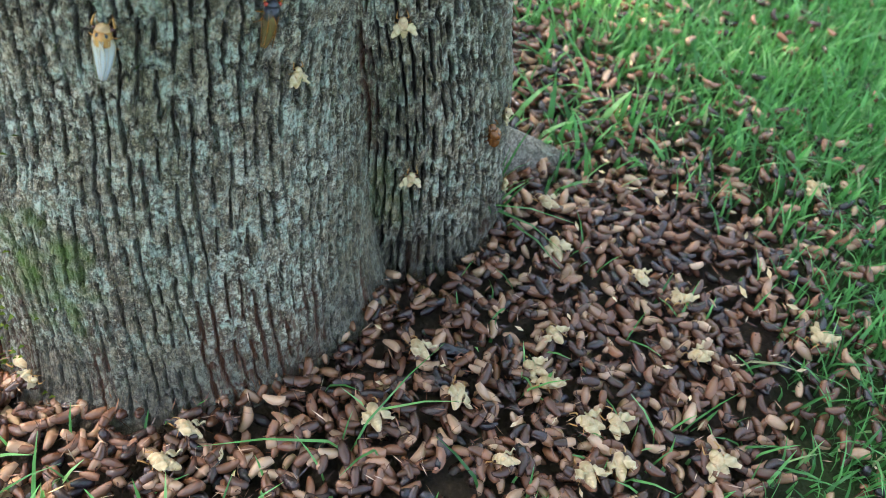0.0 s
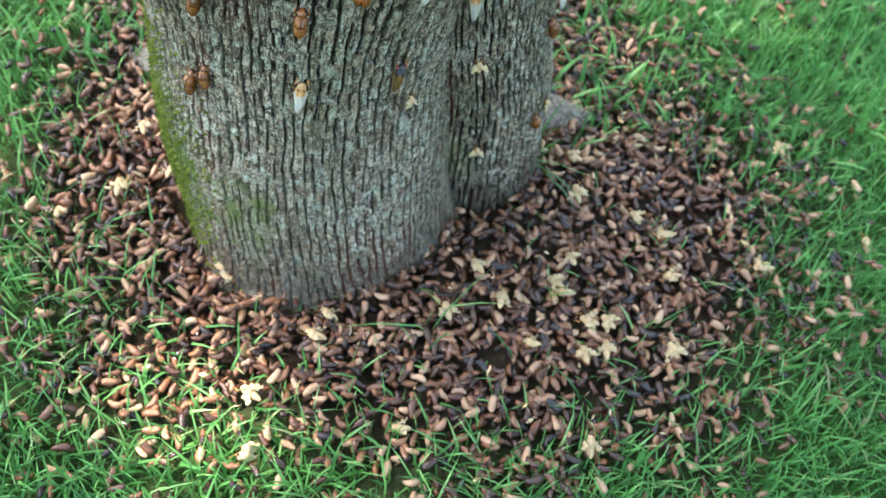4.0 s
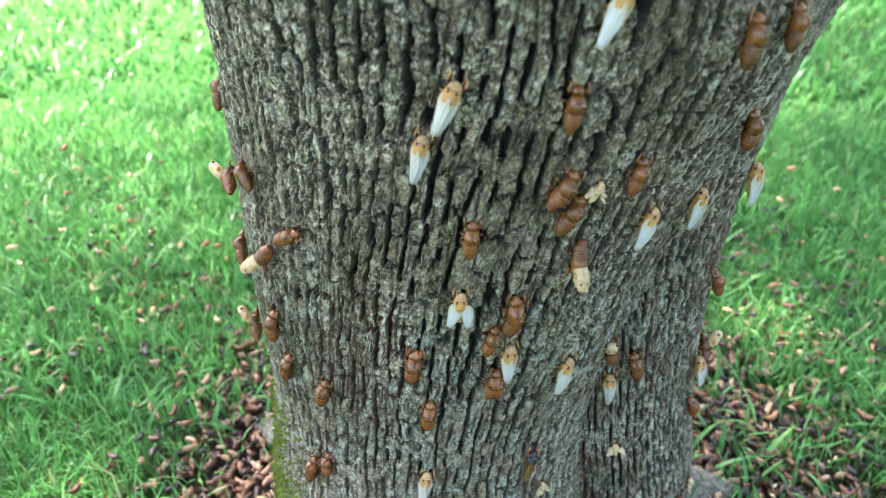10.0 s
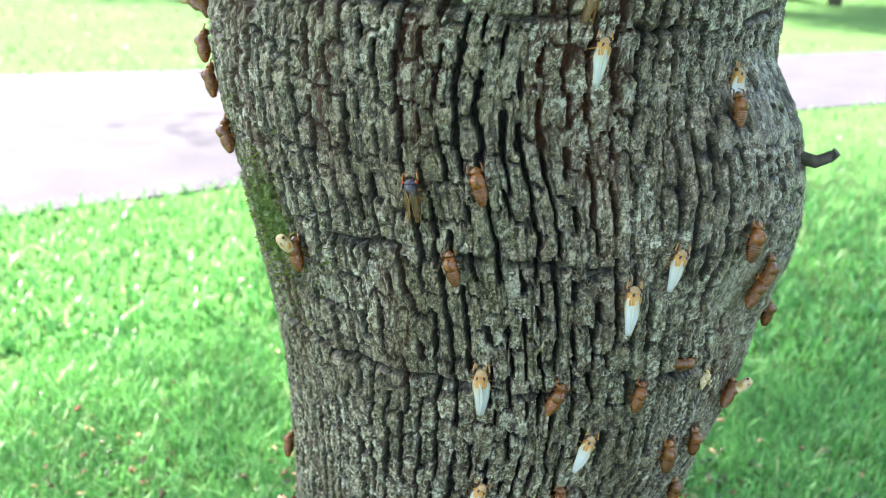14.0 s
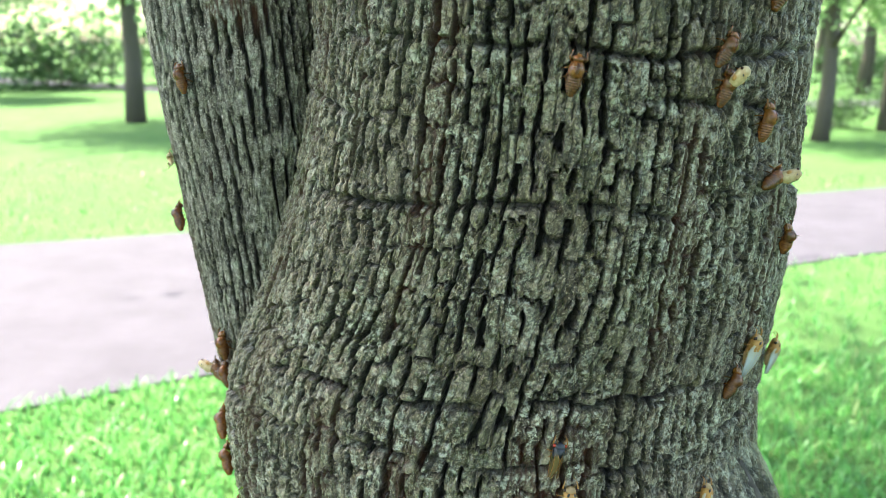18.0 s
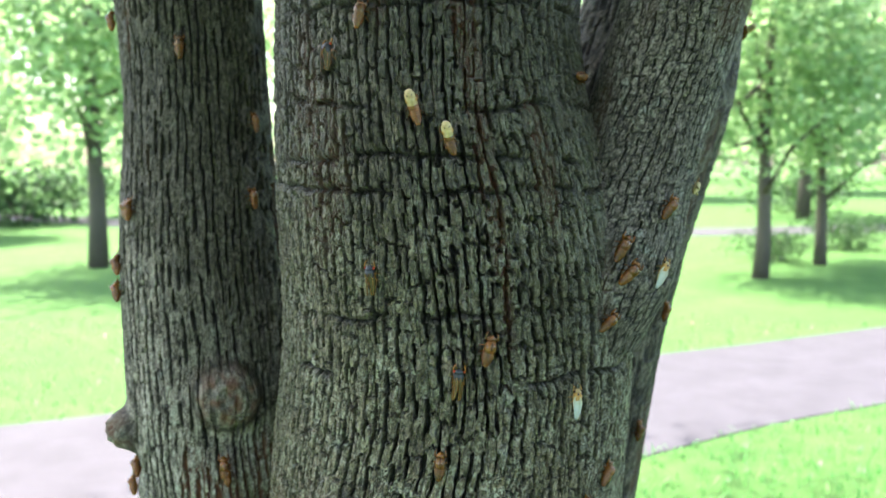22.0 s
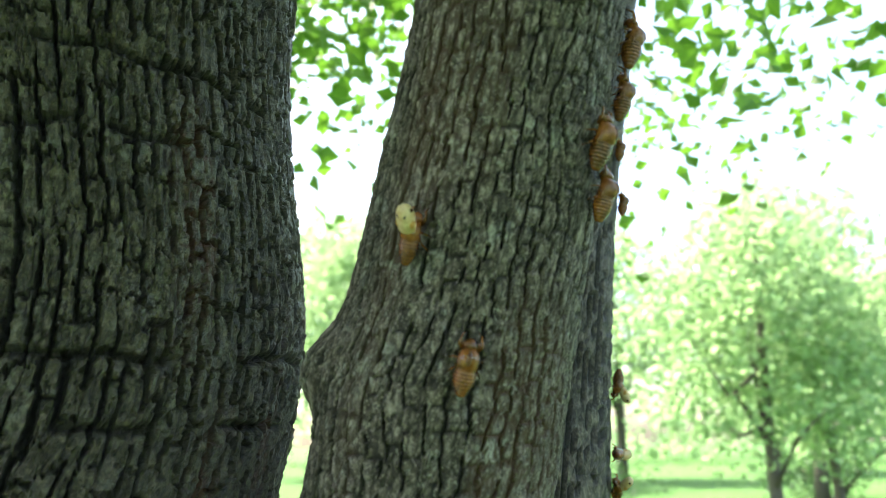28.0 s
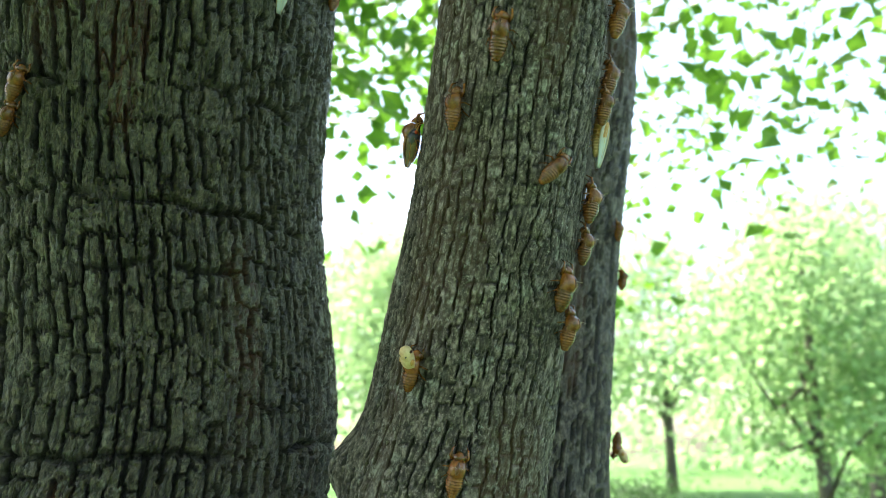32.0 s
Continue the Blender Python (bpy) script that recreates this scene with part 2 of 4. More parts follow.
CREAM, nt_, p_ = plain("soft_cream_body", (0.42, 0.26, 0.12), (0.64, 0.48, 0.29), 240, 0.5, 0.4, 0.0003, 0.12)
p_.inputs["Subsurface Weight"].default_value = 0.15
p_.inputs["Subsurface Radius"].default_value = (0.004, 0.002, 0.001)
TAN, *_ = plain("tan_body", (0.30, 0.17, 0.075), (0.50, 0.33, 0.16), 260, 0.4, 0.4, 0.0003, 0.15)
ORANGE, *_ = plain("orange_shoulder", (0.32, 0.13, 0.03), (0.54, 0.29, 0.085), 300, 0.5)
BLACK, *_ = plain("black_body", (0.012, 0.012, 0.016), (0.035, 0.034, 0.045), 220, 0.3, 0.5, 0.0003)
RED_EYE, *_ = plain("red_eye", (0.28, 0.02, 0.012), (0.42, 0.05, 0.02), 300, 0.2, 0.6)
DARK_EYE, *_ = plain("dark_eye", (0.03, 0.008, 0.006), (0.06, 0.015, 0.012), 300, 0.2, 0.6)
WING_WHITE, nt_, p_ = plain("milky_wing", (0.40, 0.42, 0.44), (0.56, 0.57, 0.58), 160, 0.3, 0.5)
p_.inputs["Alpha"].default_value = 0.78
co_ = nt_.nodes.new("ShaderNodeTexCoord")
sep_ = nt_.nodes.new("ShaderNodeSeparateXYZ")
nt_.links.new(co_.outputs["Object"], sep_.inputs[0])
along_ = times(nt_, sep_.outputs["Y"], -40.0)      # 0 at the shoulder, 1 at the tip
nt_.links.new(mix(nt_, 0.35, ramp(nt_, along_, (0.0, (0.62, 0.42, 0.17)), (0.2, (0.62, 0.56, 0.44)), (0.42, (0.66, 0.67, 0.65)), (1.0, (0.44, 0.48, 0.52))), p_.inputs["Base Color"].links[0].from_socket), p_.inputs["Base Color"])
WING_VEIN, *_ = plain("wing_vein", (0.42, 0.30, 0.15), (0.60, 0.48, 0.30), 200, 0.5)
WING_AMBER, nt_, p_ = plain("smoky_orange_wing", (0.06, 0.04, 0.02), (0.16, 0.09, 0.03), 160, 0.25, 0.5)
p_.inputs["Alpha"].default_value = 0.8
WING_EDGE, *_ = plain("orange_wing_edge", (0.26, 0.09, 0.012), (0.42, 0.17, 0.03), 200, 0.4)
HUSK, nt_, p_ = plain("brown_husks", (0.1, 0.04, 0.02), (0.3, 0.14, 0.07), 200, 0.18, 0.7, 0.0008)
HUSK_TONES = [(0.0, (0.014, 0.010, 0.013)), (0.16, (0.045, 0.018, 0.012)), (0.45, (0.105, 0.038, 0.019)), (0.78, (0.26, 0.108, 0.054)), (1.0, (0.56, 0.34, 0.21))]
island_tint(nt_, p_, HUSK_TONES)
HUSK_ONE, nt_, p_ = material("brown_husk", 0.14, 0.6)
info_ = nt_.nodes.new("ShaderNodeObjectInfo")
speck_ = mix(nt_, 0.35, ramp(nt_, info_.outputs["Random"], *HUSK_TONES), mix(nt_, noise_tex(nt_, 300, 4), (0.02, 0.009, 0.006), (0.20, 0.085, 0.046)))
nt_.links.new(speck_, p_.inputs["Base Color"])
bump(nt_, p_, noise_tex(nt_, 700, 3), 0.0004)
TWIG, *_ = plain("dead_wood", (0.04, 0.032, 0.026), (0.13, 0.11, 0.09), 90, 0.85, 0.3, 0.001)
ROAD, nt_, p_ = plain("pale_asphalt", (0.044, 0.040, 0.049), (0.064, 0.059, 0.071), 3.0, 0.85, 0.3)
bump(nt_, p_, noise_tex(nt_, 120, 4), 0.003)

GROUND, nt_, p_ = material("lawn", 0.9, 0.2)
turf_ = ramp(nt_, noise_tex(nt_, 1.3, 6, 0.65), (0.3, (0.04, 0.11, 0.026)), (0.55, (0.066, 0.15, 0.036)), (0.75, (0.10, 0.195, 0.055)))
fine_ = ramp(nt_, noise_tex(nt_, 60, 5, 0.75), (0.35, (0.03, 0.07, 0.018)), (0.65, (0.085, 0.18, 0.045)))
turf_ = mix(nt_, 0.5, turf_, fine_)
soil_ = ramp(nt_, noise_tex(nt_, 70, 6, 0.7), (0.3, (0.012, 0.009, 0.007)), (0.6, (0.045, 0.030, 0.020)), (0.8, (0.10, 0.065, 0.04)))
near_ = nt_.nodes.new("ShaderNodeAttribute"); near_.attribute_name = "soil"
nt_.links.new(mix(nt_, near_.outputs["Fac"], turf_, soil_), p_.inputs["Base Color"])
bump(nt_, p_, noise_tex(nt_, 45, 6, 0.7), 0.02)


# ---------------------------------------------------------------- mesh helpers
def part(name, bm, mat, parent=None, label=""):
    me = bpy.data.meshes.new(name)
    bm.to_mesh(me)
    bm.free()
    for f in me.polygons:
        f.use_smooth = True
    me.materials.append(mat)
    ob = new(name, me)
    ob.parent = parent
    return tagged(ob, label)


def sheet(name, verts, faces, mat, parent=None, smooth=True, **attrs):
    """A mesh from arrays: verts (n, 3), faces (m, 3 or 4)."""
    me = bpy.data.meshes.new(name)
    k = faces.shape[1]
    me.vertices.add(len(verts)); me.loops.add(faces.size); me.polygons.add(len(faces))
    me.vertices.foreach_set("co", np.ascontiguousarray(verts, dtype=np.float32).ravel())
    me.loops.foreach_set("vertex_index", np.ascontiguousarray(faces, dtype=np.int32).ravel())
    me.polygons.foreach_set("loop_start", np.arange(0, faces.size, k, dtype=np.int32))
    me.polygons.foreach_set("use_smooth", np.full(len(faces), smooth))
    for key, val in attrs.items():
        me.attributes.new(key, "FLOAT", "POINT").data.foreach_set("value", np.ascontiguousarray(val, dtype=np.float32).ravel())
    me.update(calc_edges=True)
    me.materials.append(mat)
    ob = new(name, me)
    ob.parent = parent
    return ob


def hash2(i, j, k=0):
    h = (i.astype(np.int64) * 374761393 + j.astype(np.int64) * 668265263 + k * 974711) & 0x7FFFFFFF
    h = ((h ^ (h >> 13)) * 1274126177) & 0x7FFFFFFF
    return ((h ^ (h >> 16)) & 0xFFFF) / 65535.0


def vnoise(u, v, k=0):
    i, j = np.floor(u), np.floor(v)
    a, b = u - i, v - j
    a, b = a * a * (3 - 2 * a), b * b * (3 - 2 * b)
    return ((hash2(i, j, k) * (1 - a) + hash2(i + 1, j, k) * a) * (1 - b) + (hash2(i, j + 1, k) * (1 - a) + hash2(i + 1, j + 1, k) * a) * b) * 2 - 1


def fbm(u, v, k=0, n=4):
    return sum(vnoise(u * 2 ** o, v * 2 ** o, k + o) * 0.5 ** o for o in range(n)) / 1.6


def cells(u, v, k=0, jit=0.85):
    """Two nearest feature distances and the nearest cell's own number."""
    i, j = np.floor(u), np.floor(v)
    f1, f2, own = np.full(u.shape, 9.0), np.full(u.shape, 9.0), np.zeros(u.shape)
    for di in (-1, 0, 1):
        for dj in (-1, 0, 1):
            a, b = i + di, j + dj
            du = a + 0.5 + jit * (hash2(a, b, k) - 0.5) - u
            dv = b + 0.5 + jit * (hash2(a, b, k + 7) - 0.5) - v
            d = np.hypot(du, dv)
            near = d < f1
            f2 = np.where(near, f1, np.minimum(f2, d))
            own = np.where(near, hash2(a, b, k + 3), own)
            f1 = np.where(near, d, f1)
    return f1, f2, own


def smooth01(x, a, b):
    t = np.clip((x - a) / (b - a), 0, 1)
    return t * t * (3 - 2 * t)


# ---------------------------------------------------------------- the tree's stems: height, centre x, centre y, radius
STEMS = {
    "main": [(0.00, -0.141, 0.475, 0.150), (0.12, -0.163, 0.510, 0.166), (0.25, -0.165, 0.549, 0.159), (0.40, -0.155, 0.550, 0.175), (0.55, -0.135, 0.546, 0.192), (0.70, -0.110, 0.551, 0.225), (0.85, -0.126, 0.565, 0.246), (1.00, -0.159, 0.587, 0.247), (1.15, -0.114, 0.573, 0.224), (1.30, -0.098, 0.547, 0.198), (1.45, -0.094, 0.549, 0.203), (1.60, -0.076, 0.560, 0.200), (1.75, -0.089, 0.544, 0.187), (1.90, -0.112, 0.563, 0.165), (2.10, -0.122, 0.673, 0.186), (2.30, -0.126, 0.636, 0.174), (2.60, -0.074, 0.533, 0.180), (3.00, -0.051, 0.516, 0.192), (4.10, -0.029, 0.538, 0.161), (5.20, -0.007, 0.560, 0.130)],
    "lobe": [(0.00, 0.026, 0.573, 0.089), (0.12, 0.024, 0.563, 0.091), (0.30, 0.000, 0.539, 0.076), (0.50, -0.033, 0.543, 0.108), (0.70, -0.051, 0.511, 0.144), (0.90, -0.035, 0.514, 0.176), (1.10, -0.095, 0.551, 0.108)],
    "left": [(1.00, -0.349, 0.593, 0.082), (1.15, -0.361, 0.593, 0.090), (1.30, -0.376, 0.591, 0.097), (1.50, -0.392, 0.602, 0.106), (1.70, -0.424, 0.652, 0.102), (1.90, -0.446, 0.714, 0.093), (2.10, -0.461, 0.722, 0.094), (2.40, -0.406, 0.645, 0.072), (3.60, -0.499, 0.667, 0.065), (4.80, -0.643, 0.787, 0.050)],
    "right": [(1.50, -0.024, 0.509, 0.113), (1.65, 0.059, 0.522, 0.101), (1.80, 0.117, 0.548, 0.067), (1.95, 0.166, 0.566, 0.073), (2.10, 0.200, 0.548, 0.069), (2.25, 0.237, 0.490, 0.058), (2.40, 0.270, 0.438, 0.058), (2.60, 0.291, 0.389, 0.034), (3.60, 0.559, 0.333, 0.041), (4.60, 0.839, 0.283, 0.030)],
    "rear": [(1.00, -0.056, 0.769, 0.165), (1.30, 0.009, 0.786, 0.149), (1.60, 0.075, 0.811, 0.134), (1.90, 0.170, 0.849, 0.131), (2.10, 0.212, 0.915, 0.108), (2.30, 0.245, 0.975, 0.099), (2.60, 0.297, 1.011, 0.095), (3.70, 0.331, 1.053, 0.059), (4.80, 0.397, 1.141, 0.050)],
}


def shape(stem, z):
    p = np.array(STEMS[stem])
    fine = np.arange(p[0, 0], p[-1, 0] + 0.011, 0.01)
    out = []
    for c in (1, 2, 3):
        q = np.interp(fine, p[:, 0], p[:, c])
        pad = np.concatenate([np.full(7, q[0]) + (np.arange(-7, 0) * (q[1] - q[0])), q, np.full(7, q[-1]) + np.arange(1, 8) * (q[-1] - q[-2])])
        out.append(np.interp(z, fine, np.convolve(pad, np.ones(15) / 15, "valid")))
    return out


def bark_relief(th, z, ref, seed, width, tall, depth, slim=1.0):
    """Columns of flat-topped plates between furrows, broken across into blocks: outward relief, mask for dark and
    painted shade in furrows, raw red wood, a tone for each block.
    """
    u, v = (th + math.pi / 2) * ref, z
    a, b = u / width, v / tall
    c = a + 0.45 * vnoise(a * 0.25, b * 0.35, seed) + 0.15 * vnoise(a * 0.8, b * 1.3, seed + 5) + 0.06 * vnoise(a * 2.3, b * 6, seed + 6) + 0.05 * vnoise(a * 6, b * 17, seed + 7)
    # furrows jog, narrow and close from step to step
    line = np.round(c)
    step = np.floor(b * 1.9 + 7 * hash2(line, line * 0, seed + 20) + 0.18 * vnoise(a * 3, b * 3, seed + 21))
    c = c + 0.30 * (hash2(line, step, seed + 22) - 0.5) * (1 - smooth01(np.abs(c - line), 0.25, 0.5))
    col, near = np.floor(c), np.round(c)
    edge = np.abs(c - near) * width
    wide = hash2(near, step, seed + 1)
    shut = (wide < 0.30) * 1.0
    gap = slim * (0.0003 + 0.0017 * wide ** 1.5) * (0.8 + 0.5 * vnoise(near * 3.1, b * 4, seed + 13)) * (1 - shut)
    wall = 0.0008 * (0.5 + 0.5 * slim)
    ridge = smooth01(edge, gap, gap + wall)
    ridge = ridge + (1 - ridge) * 0.8 * shut
    # blocks along each column
    k = b * (0.75 + 0.8 * hash2(col, col * 0, seed + 3)) + 9.7 * hash2(col, col * 0, seed + 4) + 0.10 * vnoise(a * 1.7, b * 2.2, seed + 8) + 0.10 * vnoise(a * 5, b * 7, seed + 15)
    row = np.round(k)
    ev = np.abs(k - row) * tall
    some = (hash2(col, row, seed + 9) > 0.15) * 1.0
    slit = 0.0002 + 0.0009 * slim * hash2(col, row, seed + 25) ** 2
    across = 1 - (1 - smooth01(ev, slit, slit + 0.0012)) * some
    cell = np.floor(k)
    own, h1, h2 = hash2(col, cell, seed + 12), hash2(col, cell, seed + 16), hash2(col, cell, seed + 17)
    tilt = (c - col - 0.5) * (h1 - 0.5) * 0.9 + (k - cell - 0.5) * (h2 - 0.5) * 0.6
    # thin splits within a block
    c2 = c * 2.3 + 0.25 * vnoise(a * 4, b * 4, seed + 18) + 0.5
    k2 = k * 4.2 + 3.1 * hash2(np.floor(c2), np.floor(c2) * 0, seed + 26) + 0.35 * vnoise(a * 4, b * 6, seed + 23)
    e2 = np.abs(c2 - np.round(c2)) * width / 2.3
    e3 = np.abs(k2 - np.round(k2)) * tall / 4.2
    split = np.maximum((1 - smooth01(e2, 0.0002, 0.0010)) * (hash2(np.round(c2), cell, seed + 27) > 0.45), (1 - smooth01(e3, 0.0002, 0.0011)) * (hash2(np.floor(c2), np.round(k2), seed + 19) > 0.4)) * ridge * across
    bit = hash2(np.floor(c2), np.floor(k2), seed + 24)
    flake = 0.5 - np.abs(vnoise(u * 260, v * 160, seed + 11)) + 0.7 * vnoise(u * 520, v * 330, seed + 14)
    out = depth * (ridge * (0.45 + 0.55 * across) * (0.66 + 0.20 * own + 0.14 * bit + 0.40 * tilt) - 0.12 * split) + min(0.0010, depth * 0.14) * flake
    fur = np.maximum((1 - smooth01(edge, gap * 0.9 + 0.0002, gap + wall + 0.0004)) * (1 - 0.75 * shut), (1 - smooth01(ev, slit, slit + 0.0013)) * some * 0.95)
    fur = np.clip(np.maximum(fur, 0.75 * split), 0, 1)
    raw = smooth01(vnoise(u * 30, v * 5, seed + 31), 0.30, 0.60) * fur * 0.9
    return out, fur, raw, np.clip(0.5 * own + 0.5 * bit, 0, 1)


RINGS = (0.755, 0.858, 1.022, 1.073, 1.210, 1.276, 1.313, 1.591, 1.653, 1.775, 1.805, 1.856, 1.960, 2.045, 2.085, 2.214, 2.264, 2.353)


def bumps(th, z, r, spots):
    """Rounded lumps (+) on a stem: each at an angle, a height, a size and a rise."""
    out = np.zeros_like(z)
    for a, h, size, rise in spots:
        d = np.hypot((np.mod(th - radians(a) + math.pi, math.tau) - math.pi) * r, z - h) / size
        out += rise * np.exp(-d ** 2)
    return out


def stem_surface(stem, th, z):
    cx, cy, r = shape(stem, z)
    moss = np.zeros_like(z)
    if stem == "main":
        rel, fur, raw, tone = bark_relief(th, z, 0.20, 11, 0.0118, 0.034, 0.0100)
        flat = smooth01(z, 0.02, 0.14)
        rel, fur = rel * (0.35 + 0.20 * flat + 0.45 * smooth01(z, 0.22, 0.50)), fur * (0.55 + 0.45 * smooth01(z, 0.10, 0.45))
        u = th * r
        for n, h in enumerate(RINGS):
            hh = h + 0.007 * vnoise(u * 9, u * 0, 40 + n) + 0.0035 * vnoise(u * 45, u * 0, 60 + n)
            on = smooth01(vnoise(u * 55, u * 0, 80 + n), -0.6, 0.0) * smooth01(vnoise(u * 6, u * 0, 90 + n), -0.75, -0.2)
            g = np.exp(-((z - hh) / 0.0026) ** 2) * on
            rel = rel - 0.007 * g
            fur = np.maximum(fur, g)
        # a long cut that weeps, and the swirl of a healed knot beside it
        cut = np.exp(-((z - 1.432 - 0.002 * vnoise(u * 40, u * 0, 3)) / 0.004) ** 2) * smooth01(th, radians(-107), radians(-101)) * (1 - smooth01(th, radians(-66), radians(-54)))
        rel, raw = rel - 0.010 * cut, np.maximum(raw, cut * smooth01(vnoise(u * 30, z * 30, 5), -0.6, 0.2))
        d = np.hypot((th - radians(-116)) * r, (z - 1.436) * 0.8)
        inside = np.exp(-(d / 0.034) ** 4)
        rel = rel * (1 - 0.8 * inside) + inside * (0.015 + 0.0035 * np.sin(d * 800 + 2.5 * fbm(u * 40, z * 40, 8, 2)) + 0.002 * fbm(u * 120, z * 120, 9, 2))
        fur = np.maximum(fur * (1 - 0.6 * inside), 0.8 * np.exp(-((d - 0.037) / 0.004) ** 2) * smooth01(vnoise(u * 60, z * 60, 12), -0.4, 0.3))
        raw = np.maximum(raw, 0.55 * inside * smooth01(fbm(u * 90, z * 90, 10, 2), -0.1, 0.4))
        # bored holes on the upper right
        f1, f2, own = cells(u / 0.016, z / 0.014, 77, 0.7)
        zone = np.exp(-(((th - radians(-73)) * r / 0.09) ** 2 + ((z - 1.680) / 0.09) ** 2))
        hole = (1 - smooth01(f1, 0.12, 0.26)) * (own < 0.55) * smooth01(zone + 0.25 * fbm(u * 30, z * 30, 78, 2), 0.35, 0.6)
        rel, fur = rel - 0.007 * hole, np.maximum(fur, hole)
        moss = np.exp(-(((th - radians(-139)) * r / 0.035) ** 2 + ((z - 0.849) / 0.05) ** 2)) + np.exp(-(((th - radians(-154)) * r / 0.075) ** 2 + ((z - 0.115) / 0.12) ** 2))
        moss = moss + 0.6 * np.exp(-(((th - radians(-106)) * r / 0.045) ** 2 + ((z - 0.110) / 0.06) ** 2))
        moss = smooth01(moss + 0.35 * fbm(u * 60, z * 60, 4, 3), 0.35, 0.8)
        flare = 0.022 * np.exp(-z / 0.05) * (1 + 0.5 * np.sin(3 * th + 1))
        bulge = bumps(th, z, r, [(-30, 0.859, 0.07, 0.008), (-150, 1.02, 0.06, 0.006)])
        base = flare + bulge + 0.006 * fbm(th * 1.6, z * 3, 6, 2)
    elif stem == "lobe":
        rel, fur, raw, tone = bark_relief(th, z, 0.14, 131, 0.0110, 0.032, 0.0085)
        u = th * r
        scar = np.exp(-(((th - radians(-51)) * r / 0.03) ** 4 + ((z - 0.821) / 0.045) ** 4))
        rel, fur = rel * (1 - 0.85 * scar), fur * (1 - scar)
        moss = smooth01(np.exp(-(((th - radians(-100)) * r / 0.04) ** 2 + ((z - 0.09) / 0.05) ** 2)) + 0.3 * fbm(u * 60, z * 60, 4, 3), 0.5, 1.0) * 0.35
        base = 0.02 * np.exp(-z / 0.05) + 0.004 * fbm(th * 1.6, z * 4, 16, 2)
    elif stem == "left":
        rel, fur, raw, tone = bark_relief(th, z, 0.10, 231, 0.0105, 0.050, 0.0055)
        for ka, kh, size, rise in ((-61, 1.527, 0.034, 0.026), (-152, 1.472, 0.024, 0.030)):
            d = np.hypot((th - radians(ka)) * r, z - kh) / size
            knob = np.exp(-d ** 4)
            rel = rel * (1 - 0.7 * knob) + knob * (rise + 0.0022 * np.sin(d * 17 + 3 * fbm(th * 9, z * 60, 28, 2)))
            under = np.exp(-(((th - radians(ka - 3)) * r / (size * 1.4)) ** 2 + ((z - kh + size * 1.7) / (size * 0.8)) ** 2))
            rel = rel - 0.010 * under
            fur = np.maximum(fur * (1 - 0.5 * knob), np.exp(-((d - 1.12) / 0.16) ** 2) * 0.8)
            raw = np.maximum(raw, knob * smooth01(fbm(th * 14, z * 110, 29, 2), -0.25, 0.35) * 0.8)
        base = bumps(th, z, r, [ (-151, 2.268, 0.03, 0.014), (-95, 1.86, 0.05, 0.004)]) + 0.006 * fbm(th * 1.5, z * 3.5, 26, 2)
    elif stem == "right":
        rel, fur, raw, tone = bark_relief(th, z, 0.06, 331, 0.0088, 0.016, 0.0030, 0.32)
        base = bumps(th, z, r, [(-30, 1.983, 0.014, 0.010), (-165, 2.074, 0.022, 0.016), (-120, 2.05, 0.05, 0.006)]) + 0.004 * fbm(th * 1.5, z * 6, 36, 2) - 0.012 * (1 - smooth01(z, 1.60, 1.68))
    else:
        rel, fur, raw, tone = bark_relief(th, z, 0.11, 431, 0.009, 0.040, 0.0045)
        base = 0.005 * fbm(th * 1.5, z * 4, 46, 2)
    rr = r + base + rel - 0.004
    return np.stack([cx + rr * np.cos(th), cy + rr * np.sin(th), z], -1), fur, raw, moss, tone


def shade_and_splash(stem, th, z):
    """Where the bark is brown and bare of lichen: painted shade on upper stems, and the splashed foot."""
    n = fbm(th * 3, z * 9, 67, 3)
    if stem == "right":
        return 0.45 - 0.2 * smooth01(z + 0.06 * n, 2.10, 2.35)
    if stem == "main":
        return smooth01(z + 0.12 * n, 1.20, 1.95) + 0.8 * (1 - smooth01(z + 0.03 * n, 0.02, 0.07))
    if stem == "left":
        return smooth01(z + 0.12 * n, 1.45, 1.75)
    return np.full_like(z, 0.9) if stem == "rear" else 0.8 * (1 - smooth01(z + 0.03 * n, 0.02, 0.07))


def stem_part(stem, name, parent, mat, n_th, z0, z1, dz, label):
    # columns lie closer on the side that the camera passes
    s = np.linspace(-1, 1, n_th + 1)
    th = radians(-90) + math.pi * (0.42 * s + 0.58 * s ** 5)
    top = STEMS[stem][-1][0]
    z = np.concatenate([np.arange(z0, z1, dz), np.linspace(z1, top, 40)])
    TH, Z = np.meshgrid(th, z)
    co, fur, raw, moss, tone = stem_surface(stem, TH, Z)
    n, m = len(z), n_th + 1
    idx = np.arange(n * m).reshape(n, m)
    faces = np.stack([idx[:-1, :-1], idx[:-1, 1:], idx[1:, 1:], idx[1:, :-1]], -1).reshape(-1, 4)
    ob = sheet(name, co.reshape(-1, 3), faces, mat, parent, smooth=False, furrow_shade=fur, raw=raw, moss=moss, tone=tone, shaded=shade_and_splash(stem, TH, Z), crusty=(stem in ("main", "lobe")) * (1 - smooth01(np.abs(Z - 0.25) + 0.10 * fbm(TH * 4, Z * 14, 69, 3), 0.14, 0.32)))
    return tagged(ob, label)


